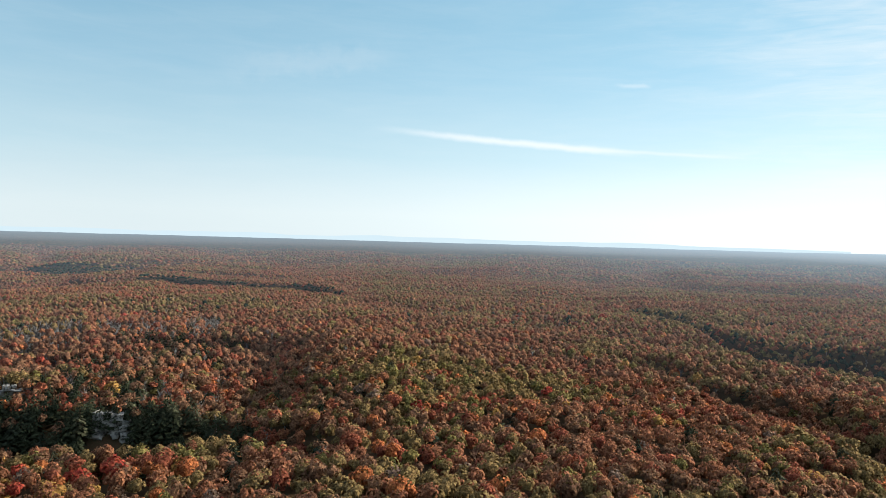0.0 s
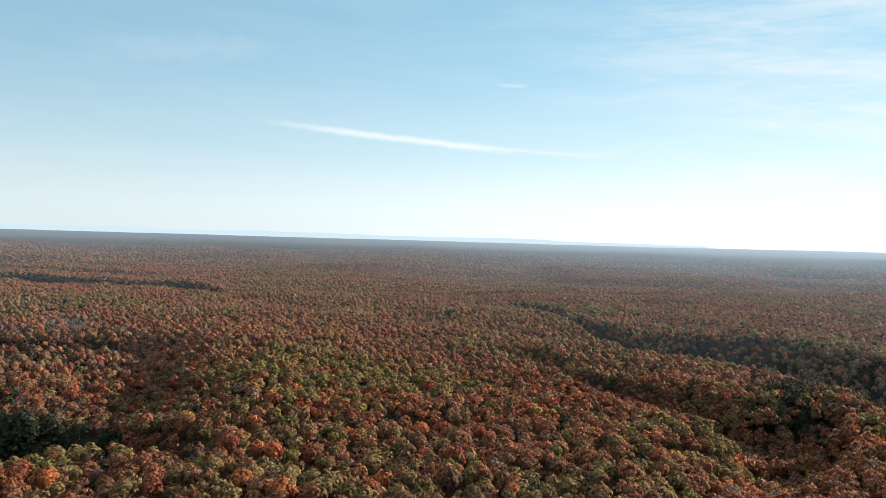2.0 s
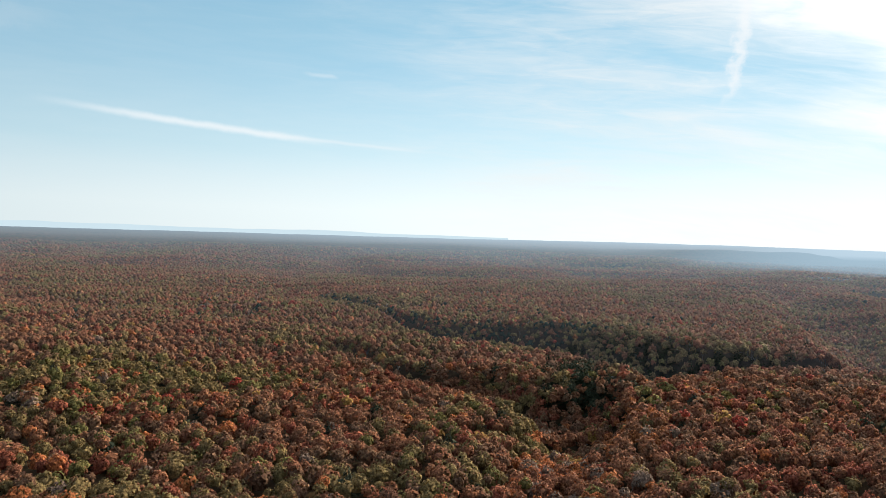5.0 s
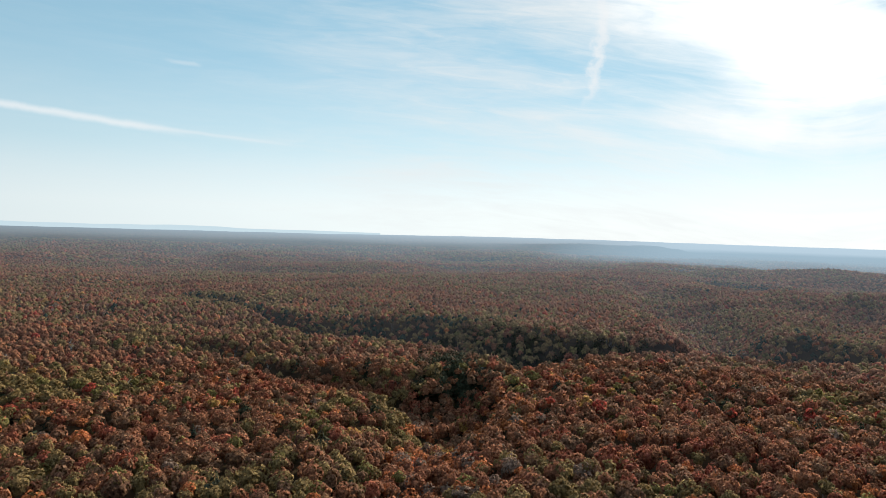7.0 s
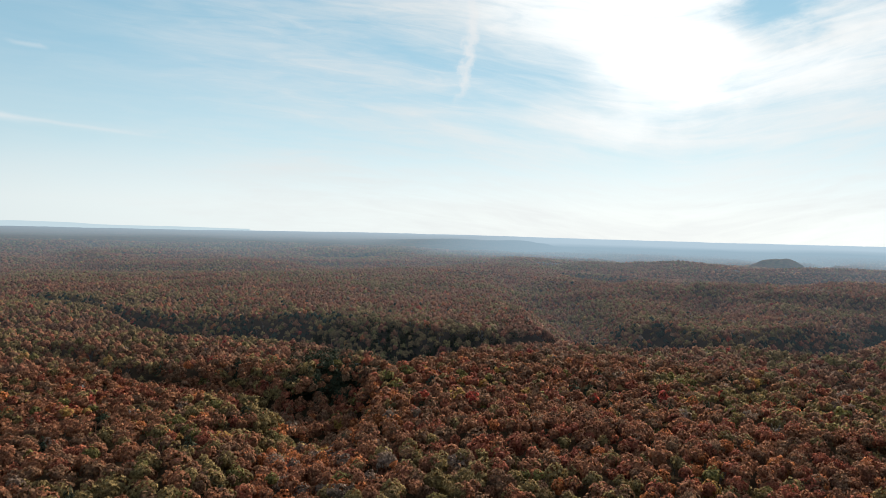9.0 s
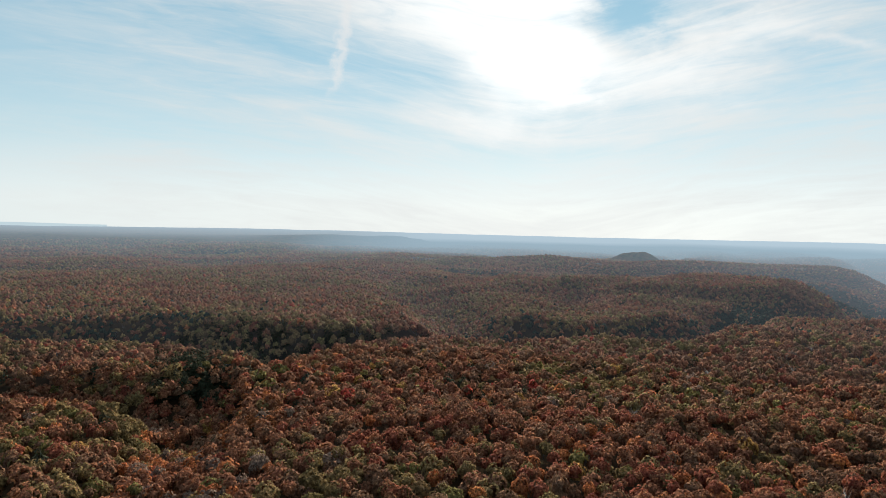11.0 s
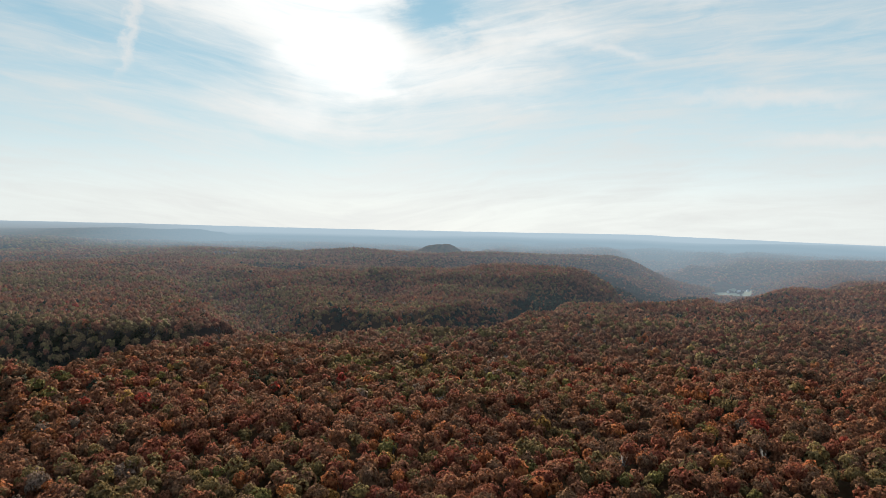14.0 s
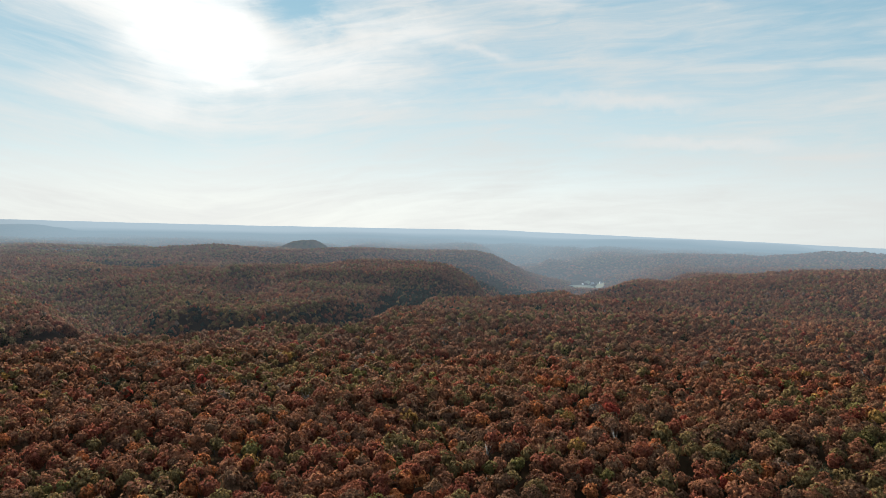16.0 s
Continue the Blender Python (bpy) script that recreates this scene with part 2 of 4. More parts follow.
WEST_SPUR = [(-6.0, 430, 5, 70), (-6.6, 560, 10, 80), (-7.2, 720, 9, 90), (-7.5, 820, 3, 80)]
HILLS = (WEST_SPUR, BLUFF_RIDGE, BACK_RIDGE, EAST_HILL, BLUE_HILL, KNOB, MESA, FAR_RIDGE)


def along(nodes, x, y, brow=1.15):
    """How strongly a hollow or ridge acts at each point: its depth there, fading across its half width."""
    best = np.zeros_like(x)
    pts = [(r * math.sin(radians(a)), r * math.cos(radians(a)), d, w) for a, r, d, w in nodes]
    for (x0, y0, d0, w0), (x1, y1, d1, w1) in zip(pts, pts[1:]):
        ux, uy = x1 - x0, y1 - y0
        s = np.clip(((x - x0) * ux + (y - y0) * uy) / (ux * ux + uy * uy), 0, 1)
        off = np.hypot(x - x0 - s * ux, y - y0 - s * uy) / (w0 + s * (w1 - w0))
        k = np.clip(1 - off, 0, 1)
        k = k * k * (3 - 2 * k)
        best = np.maximum(best, (d0 + s * (d1 - d0)) * np.minimum(k * brow, 1.0))
    return best


def across(band, x, y):
    """Depth of a valley that runs across the view: a rounded near brow, a flat floor, a steep far wall."""
    nodes, share, most, slope = band
    az, r = np.degrees(np.arctan2(x, y)), np.hypot(x, y)
    a, near, far = (np.array(c, float) for c in zip(*nodes))
    near, far = np.interp(az, a, near), np.interp(az, a, far)
    u = (r - near) / np.maximum(far - near, 1.0)
    fall, wall = np.clip(u / 0.48, 0, 1), np.clip((1 - u) / slope, 0, 1)
    shape = fall * fall * (3 - 2 * fall) * wall * wall * (3 - 2 * wall)
    inside = np.clip((az - a[0]) / 0.8, 0, 1) * np.clip((a[-1] - az) / 0.8, 0, 1)
    return np.minimum(share * (far - near), most) * shape * inside


def on_wall(band, x, y):
    """True on the far wall of such a valley."""
    az, r = np.degrees(np.arctan2(x, y)), np.hypot(x, y)
    a, near, far = (np.array(c, float) for c in zip(*band[0]))
    near, far = np.interp(az, a, near), np.interp(az, a, far)
    u = (r - near) / np.maximum(far - near, 1.0)
    return (az > a[0] + 0.4) & (az < a[-1] - 0.4) & (u > 0.45) & (u < 1.0)


def hollow(x, y, bx, by):
    """How deep all the valleys together lie below the plateau."""
    deep = np.zeros_like(x)
    for nodes in VALES:
        deep = np.maximum(deep, along(nodes, bx, by))
    for band in BANDS:
        deep = np.maximum(deep, across(band, 0.5 * (x + bx), 0.5 * (y + by)))
    return deep


def land(x, y):
    """Height of the ground."""
    x, y = np.asarray(x, float), np.asarray(y, float)
    r = np.hypot(x, y)
    az = np.degrees(np.arctan2(x, y))
    bend_x = x + 28 * value_noise(x, y, 170, 3)
    bend_y = y + 28 * value_noise(x, y, 170, 4)
    high = np.zeros_like(r)
    for nodes in HILLS:
        # the bluff has a flat top and steep sides
        high = np.maximum(high, along(nodes, bend_x, bend_y, 5.0 if nodes is BLUFF_RIDGE else 1.15))
    firm = 1 - np.clip(high / 16, 0, 0.85)
    fade = np.clip((r - 250) / 300, 0, 1)
    z = fade * np.clip((4300 - r) / 500, 0.12, 1) * (5.0 * value_noise(x, y, 420, 5) + 5.0 * value_noise(x, y, 150, 6))
    # small drains and swells of the dissected plateau
    rolling = np.clip((r - 480) / 500, 0, 1) * np.clip((4100 - r) / 400, 0.04, 1)
    drain = np.clip(1 - np.abs(value_noise(bend_x, bend_y, 340, 12)) / 0.30, 0, 1)
    z -= firm * rolling * 8.0 * drain * drain * (3 - 2 * drain)
    wild = np.clip((r - 1300) / 900, 0, 1) * np.clip((3900 - r) / 700, 0.06, 1)
    drain = np.clip(1 - np.abs(value_noise(bend_x, bend_y, 620, 13)) / 0.28, 0, 1)
    z += wild * (9.0 * value_noise(x, y, 430, 8) - firm * 22.0 * drain * drain * (3 - 2 * drain))
    z += np.clip((r - 2900) / 600, 0, 1) * np.clip((az - 45) / 4, 3, 8) * (1 - 0.75 * np.clip((r - 4000) / 500, 0, 1)) * value_noise(x, y, 560, 10)
    z += np.clip((r - 4000) / 900, 0, 1) * 11.0 * np.exp(-((az - 42) / 14) ** 2)
    # a gully runs up the hillside above the gorge
    lean = np.clip((-8.5 - az) / 5.5, 0, 1) * np.clip((az + 22.0) / 6, 0, 1) * np.clip((r - 420) / 100, 0, 1) * np.clip((860 - r) / 170, 0, 1)
    z -= 11.0 * lean * lean * (3 - 2 * lean)
    # beyond the near plateau, land raised to eye level to fit the camera's view
    far = np.clip((r - 2500) / 2450, 0, 1)
    inv = (1 / 2500) * (1 - far) ** 1.35 + (1 / 42000) * (1 - (1 - far) ** 1.35)
    inv = np.where(az > 86, inv + np.clip((az - 86) / 27, 0, 1) * far * (1 / 9500), inv)
    z += np.where(r > 2500, 110.0 * (1 - r * inv), 0.0)
    deep = hollow(x, y, bend_x, bend_y)
    # spurs run down into the hollows
    deep = deep * (1 - 0.34 * np.clip(value_noise(x, y, 105, 9) * 1.4, 0, 1))
    return z - deep + high


def vale(x, y):
    """How deep in a hollow a point lies."""
    return hollow(x, y, x, y)


# ---- materials ----
def material(name):
    m = bpy.data.materials.new(name)
    m.use_nodes = True
    return m, Graph(m.node_tree)


def finish(g, shader):
    end = g.add("ShaderNodeOutputMaterial")
    g.tree.links.new(shader, end.inputs[0])


RUSSET, BROWN, RED, OLIVE, GREEN, ORANGE, YELLOW, TAN, SCARLET = (
    (0.232, 0.098, 0.050), (0.180, 0.094, 0.052), (0.235, 0.074, 0.040), (0.184, 0.124, 0.050), (0.150, 0.122, 0.040),
    (0.335, 0.114, 0.042), (0.300, 0.165, 0.048), (0.190, 0.125, 0.086), (0.310, 0.060, 0.035))
PALETTE = [(0.0, RUSSET), (0.24, BROWN), (0.42, RED), (0.50, OLIVE), (0.77, GREEN), (0.85, ORANGE), (0.92, YELLOW), (0.94, TAN), (0.975, SCARLET), (0.994, (0.030, 0.042, 0.026))]


def leaf_shader(g, colour, through=0.30, tree=0.5):
    """Rough leaves that let some light through, darker and lighter in clumps."""
    spot = g.add("ShaderNodeTexCoord").outputs["Object"]
    island = g.add("ShaderNodeNewGeometry").outputs["Random Per Island"]
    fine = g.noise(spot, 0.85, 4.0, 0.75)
    # the shade in the gaps between leaf tufts is put into the colour
    tuft_shade = g.add("ShaderNodeTexVoronoi", {"Vector": spot, "Scale": 0.62}).outputs["Distance"]
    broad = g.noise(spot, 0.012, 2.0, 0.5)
    value = g.math("MULTIPLY", g.math("MULTIPLY", g.step(fine, 0.32, 0.68, 0.48, 1.52), g.step(tuft_shade, 0.15, 0.85, 1.2, 0.65)), g.math("ADD", 0.8, g.math("MULTIPLY", island, 0.4)))
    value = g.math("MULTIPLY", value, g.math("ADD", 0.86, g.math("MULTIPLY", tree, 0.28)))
    hue = g.math("ADD", 0.487, g.math("ADD", g.math("MULTIPLY", island, 0.012), g.math("MULTIPLY", broad, 0.012)))
    tone = g.add("ShaderNodeHueSaturation", {"Hue": hue, "Saturation": 1.0, "Value": value, "Color": colour}).outputs[0]
    bump = g.add("ShaderNodeBump", {"Strength": 0.7, "Distance": 0.5, "Height": fine}).outputs[0]
    front = g.add("ShaderNodeBsdfPrincipled", {"Base Color": tone, "Roughness": 0.85, "Specular IOR Level": 0.02, "Normal": bump})
    back = g.add("ShaderNodeBsdfTranslucent", {"Color": tone, "Normal": bump})
    return g.add("ShaderNodeMixShader", {0: through, 1: front.outputs[0], 2: back.outputs[0]}).outputs[0]


def forest_material(name, stops, through=0.30):
    m, g = material(name)
    tint = g.add("ShaderNodeAttribute", attribute_name="tint").outputs["Fac"]
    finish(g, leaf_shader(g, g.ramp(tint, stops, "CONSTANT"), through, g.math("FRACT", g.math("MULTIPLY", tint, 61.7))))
    return m


def single_leaf_material(name, colour):
    m, g = material(name)
    each = g.add("ShaderNodeObjectInfo").outputs["Random"]
    shade = g.add("ShaderNodeHueSaturation", {"Hue": g.math("ADD", 0.49, g.math("MULTIPLY", each, 0.02)), "Value": g.math("ADD", 0.8, g.math("MULTIPLY", each, 0.4)), "Color": (*colour, 1)}).outputs[0]
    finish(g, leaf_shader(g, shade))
    return m


def bark_material(name, colour):
    m, g = material(name)
    spot = g.add("ShaderNodeTexCoord").outputs["Object"]
    grain = g.noise(g.add("ShaderNodeMapping", {"Vector": spot, "Scale": (6, 6, 1.2)}).outputs[0], 2.0, 5.0, 0.65)
    tone = g.mix(grain, (*[c * 0.5 for c in colour], 1), (*[c * 1.4 for c in colour], 1))
    bump = g.add("ShaderNodeBump", {"Strength": 0.6, "Distance": 0.05, "Height": grain}).outputs[0]
    finish(g, g.add("ShaderNodeBsdfPrincipled", {"Base Color": tone, "Roughness": 0.9, "Normal": bump}).outputs[0])
    return m


def ground_material(name, far=False):
    m, g = material(name)
    spot = g.add("ShaderNodeTexCoord").outputs["Object"]
    broad, fine = g.noise(spot, 0.02, 4.0), g.noise(spot, 0.6, 6.0, 0.7)
    tone = g.mix(broad, (0.040, 0.024, 0.014, 1), (0.065, 0.040, 0.022, 1))
    tone = g.mix(g.step(fine, 0.45, 0.7), tone, (0.035, 0.034, 0.016, 1))
    bump = g.add("ShaderNodeBump", {"Strength": 0.7, "Distance": 0.4, "Height": fine}).outputs[0]
    lit = g.add("ShaderNodeBsdfPrincipled", {"Base Color": tone, "Roughness": 1.0, "Specular IOR Level": 0.0, "Normal": bump}).outputs[0]
    # the far floor gets its haze mixed in as glow
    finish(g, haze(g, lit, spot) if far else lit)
    return m


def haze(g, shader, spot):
    """Haze put in as glow: beyond 600 m surfaces pale and turn blue with distance."""
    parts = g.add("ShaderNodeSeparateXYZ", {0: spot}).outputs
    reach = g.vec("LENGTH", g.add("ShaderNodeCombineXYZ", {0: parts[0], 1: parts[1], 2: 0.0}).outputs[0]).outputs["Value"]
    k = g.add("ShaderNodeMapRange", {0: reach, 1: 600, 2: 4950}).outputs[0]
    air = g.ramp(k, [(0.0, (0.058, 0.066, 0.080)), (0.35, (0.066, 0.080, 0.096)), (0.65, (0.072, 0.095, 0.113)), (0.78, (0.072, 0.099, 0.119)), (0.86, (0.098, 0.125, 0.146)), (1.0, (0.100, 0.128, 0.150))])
    # the haze glow is painted brighter towards the sun
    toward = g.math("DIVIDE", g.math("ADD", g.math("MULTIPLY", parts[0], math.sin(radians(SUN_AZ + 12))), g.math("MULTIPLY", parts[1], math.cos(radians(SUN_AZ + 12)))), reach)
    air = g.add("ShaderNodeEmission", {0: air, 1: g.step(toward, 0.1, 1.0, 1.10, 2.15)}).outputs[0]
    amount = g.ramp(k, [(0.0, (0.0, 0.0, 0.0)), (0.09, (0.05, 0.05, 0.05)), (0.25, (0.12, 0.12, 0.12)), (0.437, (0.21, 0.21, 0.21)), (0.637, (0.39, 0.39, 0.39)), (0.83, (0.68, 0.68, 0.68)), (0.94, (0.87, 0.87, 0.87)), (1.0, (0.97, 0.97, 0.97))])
    # the painted haze is thickest over the big valley
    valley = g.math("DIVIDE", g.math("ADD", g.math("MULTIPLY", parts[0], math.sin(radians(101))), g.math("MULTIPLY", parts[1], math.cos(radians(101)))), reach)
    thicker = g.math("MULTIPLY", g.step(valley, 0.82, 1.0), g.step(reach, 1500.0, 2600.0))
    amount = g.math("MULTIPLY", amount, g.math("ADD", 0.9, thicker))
    # beyond the eastern ridges the low country gets more of the blue glow
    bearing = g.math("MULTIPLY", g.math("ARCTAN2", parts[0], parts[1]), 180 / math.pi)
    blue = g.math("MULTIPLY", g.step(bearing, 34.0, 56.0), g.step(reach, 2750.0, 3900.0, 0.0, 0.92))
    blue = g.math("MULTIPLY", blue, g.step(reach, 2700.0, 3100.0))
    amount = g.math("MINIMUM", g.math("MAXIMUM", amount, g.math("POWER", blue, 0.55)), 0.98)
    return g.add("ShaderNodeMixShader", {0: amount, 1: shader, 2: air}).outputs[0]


def distance_material():
    m, g = material("distance_haze_glow")
    spot = g.add("ShaderNodeTexCoord").outputs["Object"]
    tuft = g.add("ShaderNodeTexVoronoi", {"Vector": spot, "Scale": 0.085}).outputs["Color"]
    pick = g.add("ShaderNodeSeparateColor", {0: tuft}).outputs[0]
    stand = g.noise(spot, 0.004, 4.0)
    wood = g.ramp(g.math("ADD", g.math("MULTIPLY", pick, 0.6), g.math("MULTIPLY", stand, 0.4)),
                  [(0.2, (0.040, 0.034, 0.018)), (0.42, (0.092, 0.046, 0.027)), (0.6, (0.112, 0.060, 0.030)), (0.8, (0.072, 0.058, 0.024))])
    bump = g.add("ShaderNodeBump", {"Strength": 1.0, "Distance": 6.0, "Height": g.noise(spot, 0.09, 2.0, 0.6)}).outputs[0]
    lit = g.add("ShaderNodeBsdfPrincipled", {"Base Color": wood, "Roughness": 1.0, "Specular IOR Level": 0.0, "Normal": bump}).outputs[0]
    # haze over the distance is emitted by the surface itself
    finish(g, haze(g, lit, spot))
    return m


def far_forest_material():
    m, g = material("autumn_leaves_haze_glow")
    tint = g.add("ShaderNodeAttribute", attribute_name="tint").outputs["Fac"]
    # crowns far off blend into their neighbours
    far_stops = [(p, tuple(0.9 * c + 0.1 * q for c, q in zip(colour, (0.250, 0.110, 0.055)))) for p, colour in PALETTE[:-1]] + PALETTE[-1:]
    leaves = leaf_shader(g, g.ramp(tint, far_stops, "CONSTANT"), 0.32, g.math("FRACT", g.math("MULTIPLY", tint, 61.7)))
    # haze on the far crowns is glow mixed into the leaves
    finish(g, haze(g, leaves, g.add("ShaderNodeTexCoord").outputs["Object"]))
    return m


FAR_FOREST = far_forest_material()
FOREST = forest_material("autumn_leaves", PALETTE)
PINE = forest_material("pine_needles", [(0.0, (0.032, 0.037, 0.020)), (0.5, (0.050, 0.050, 0.028)), (0.8, (0.028, 0.033, 0.020))], 0.12)
TWIG = bark_material("grey_twigs", (0.14, 0.125, 0.112))
BARK = bark_material("grey_brown_bark", (0.10, 0.085, 0.07))
LITTER, FAR_LITTER = ground_material("leaf_litter"), ground_material("leaf_litter_haze_glow", True)
DISTANCE = distance_material()


# ---- building helpers ----
def mesh_object(name, verts, faces, mat, tint=None, parent=None, smooth=False, normals=None):
    """One mesh from arrays: triangles or quads of one kind, with a tint for each face."""
    verts, faces = np.asarray(verts, np.float32), np.asarray(faces, np.int32)
    me = bpy.data.meshes.new(name)
    n, k = faces.shape
    me.vertices.add(len(verts))
    me.vertices.foreach_set("co", verts.ravel())
    me.loops.add(n * k)
    me.loops.foreach_set("vertex_index", faces.ravel())
    me.polygons.add(n)
    me.polygons.foreach_set("loop_start", np.arange(0, n * k, k, dtype=np.int32))
    me.polygons.foreach_set("use_smooth", np.full(n, smooth or normals is not None))
    if tint is not None:
        a = me.attributes.new("tint", "FLOAT", "FACE")
        a.data.foreach_set("value", np.asarray(tint, np.float32))
    if normals is not None:
        # leaf clumps shade as the round mass of leaves that they belong to
        a = me.attributes.new("custom_normal", "FLOAT_VECTOR", "POINT")
        a.data.foreach_set("vector", np.asarray(normals, np.float32).ravel())
    me.update(calc_edges=True)
    me.materials.append(mat)
    ob = new(name, me)
    ob.parent = parent
    return ob


def part(name, bm, mat, parent, label=""):
    me = bpy.data.meshes.new(name)
    bm.to_mesh(me)
    bm.free()
    me.materials.append(mat)
    ob = new(name, me)
    ob.parent = parent
    return tagged(ob, label)


def crown_shape(rng, clumps, core=(5, 2)):
    """A broad crown, unit radius and about 1.5 high: many small ragged leaf clumps on a few bulging limbs' ends."""
    n_bulge = 7
    bulges = [(0.0, 0.0, 0.86, 0.55)]
    for i in range(n_bulge - 1):
        a, k = i * 6.283 / (n_bulge - 1) + rng.uniform(-0.35, 0.35), rng.uniform(0.42, 0.60)
        bulges.append((k * math.cos(a), k * math.sin(a), rng.uniform(0.42, 0.80), rng.uniform(0.38, 0.50)))
    bulges = np.array(bulges)
    vs, fs, ns = [], [], []
    made, tries = 0, 0
    while made < clumps and tries < clumps * 30:
        tries += 1
        b = bulges[rng.integers(0, n_bulge)]
        d = rng.normal(size=3)
        d /= np.linalg.norm(d)
        if d[2] < -0.45:
            continue
        p = b[:3] + d * b[3] * rng.uniform(0.88, 1.06)
        gap = np.linalg.norm(p - bulges[:, :3], axis=1) - bulges[:, 3]
        if gap.min() < -0.12:
            continue
        # one clump: a ragged three-sided tuft, its tip outward and a little up
        out = d + np.array((0, 0, 0.2)) + rng.normal(size=3) * 0.16
        out /= np.linalg.norm(out)
        s = np.cross(out, rng.normal(size=3))
        s /= np.linalg.norm(s)
        t = np.cross(out, s)
        w = 1.6 / math.sqrt(clumps) * rng.uniform(0.75, 1.35)
        base = len(vs)
        for k in range(3):
            a = 2.094 * k + rng.uniform(-0.4, 0.4)
            vs.append(p + w * rng.uniform(0.75, 1.25) * (math.cos(a) * s + math.sin(a) * t) - out * w * 0.35)
        vs.append(p + out * w * rng.uniform(0.10, 0.50))
        fs += [(base, base + 1, base + 3), (base + 1, base + 2, base + 3), (base + 2, base, base + 3)]
        swell = 0.75 * d + 0.35 * (p - (0, 0, 0.35)) + 0.30 * out
        for k in range(4):
            q = swell + rng.normal(size=3) * 0.24
            q = q / np.linalg.norm(q) + np.array((0, 0, 0.16))
            ns.append(q / np.linalg.norm(q))
        made += 1
    vs, fs, ns = np.array(vs), np.array(fs), np.array(ns)
    if core:
        cv, cf, cn = dome_shape(rng, *core)
        fs = np.concatenate([fs, cf + len(vs)])
        vs = np.concatenate([vs, cv * (0.74, 0.74, 0.84)])
        ns = np.concatenate([ns, cn])
    return vs, fs, ns


def dome_shape(rng, sides, rings, lumps=5):
    """A far crown as one closed dome that bulges over the ends of its limbs."""
    ends = rng.normal(size=(lumps, 3)) + (0, 0, 0.5)
    ends /= np.linalg.norm(ends, axis=1)[:, None]

    def swell(d):
        return 0.80 + 0.34 * max(0.0, float((ends @ d).max() - 0.72) / 0.28) + rng.uniform(-0.05, 0.05)

    v, f = [np.array((0.0, 0.0, 1.0)) * swell(np.array((0.0, 0.0, 1.0))) * 1.25], []
    for q in range(rings):
        for s in range(sides):
            a = 2 * math.pi * (s + 0.5 * (q % 2)) / sides + rng.uniform(-0.2, 0.2)
            k = (q + 1) / rings * (1.62 if rings > 1 else 1.3)
            d = np.array((math.sin(k) * math.cos(a), math.sin(k) * math.sin(a), math.cos(k)))
            v.append(d * swell(d) * (1.0, 1.0, 1.25))
    for s in range(sides):
        t = (s + 1) % sides
        f.append((0, 1 + s, 1 + t))
        for q in range(rings - 1):
            a, b = 1 + q * sides, 1 + (q + 1) * sides
            if q % 2:
                f.append((a + s, b + s, a + t))
                f.append((a + t, b + s, b + t))
            else:
                f.append((a + s, b + s, b + t))
                f.append((a + s, b + t, a + t))
    v = np.array(v)
    # each bulge shades as a round mass of its own
    near = ends[np.argmax((v / np.linalg.norm(v, axis=1)[:, None]) @ ends.T, axis=1)]
    n = v * (1.0, 1.0, 0.8) + 0.9 * (v - near * 0.8) + (0, 0, 0.12) + rng.normal(size=v.shape) * 0.16
    return v, np.array(f), n / np.linalg.norm(n, axis=1)[:, None]


def lumpy_shape(rng, caps, size, core):
    """A crown further off: a dome with smaller round masses of leaves on it."""
    v, f, n = dome_shape(rng, *core)
    vs, fs, ns = [v * (0.86, 0.86, 0.88)], [f], [n]
    count = len(v)
    for i in range(caps):
        # spread evenly over the upper part of the crown
        h, a = 1.0 - 1.05 * (i + 0.5) / caps, i * 2.4 + rng.uniform(-0.3, 0.3)
        d = np.array((math.sqrt(max(0.0, 1 - h * h)) * math.cos(a), math.sqrt(max(0.0, 1 - h * h)) * math.sin(a), h))
        p = d * (0.82, 0.82, 0.98) * rng.uniform(0.88, 1.06)
        out = d + np.array((0, 0, 0.25))
        out /= np.linalg.norm(out)
        s = np.cross(out, (0.31, 0.52, 0.8))
        s /= np.linalg.norm(s)
        t = np.cross(out, s)
        w, spin = size * rng.uniform(0.75, 1.3), rng.uniform(0, 1.57)
        ring = [math.cos(spin + 1.571 * k) * s + math.sin(spin + 1.571 * k) * t for k in range(4)]
        vs.append(np.array([p + w * q * rng.uniform(0.8, 1.2) - out * w * 0.35 for q in ring] + [p + out * w * rng.uniform(0.35, 0.6)]))
        fs.append(np.array([(count + k, count + (k + 1) % 4, count + 4) for k in range(4)]))
        m = np.array([0.8 * q + 0.45 * out for q in ring] + [out]) + (0, 0, 0.10) + rng.normal(size=(5, 3)) * 0.12
        ns.append(m / np.linalg.norm(m, axis=1)[:, None])
        count += 5
    return np.concatenate(vs), np.concatenate(fs), np.concatenate(ns)


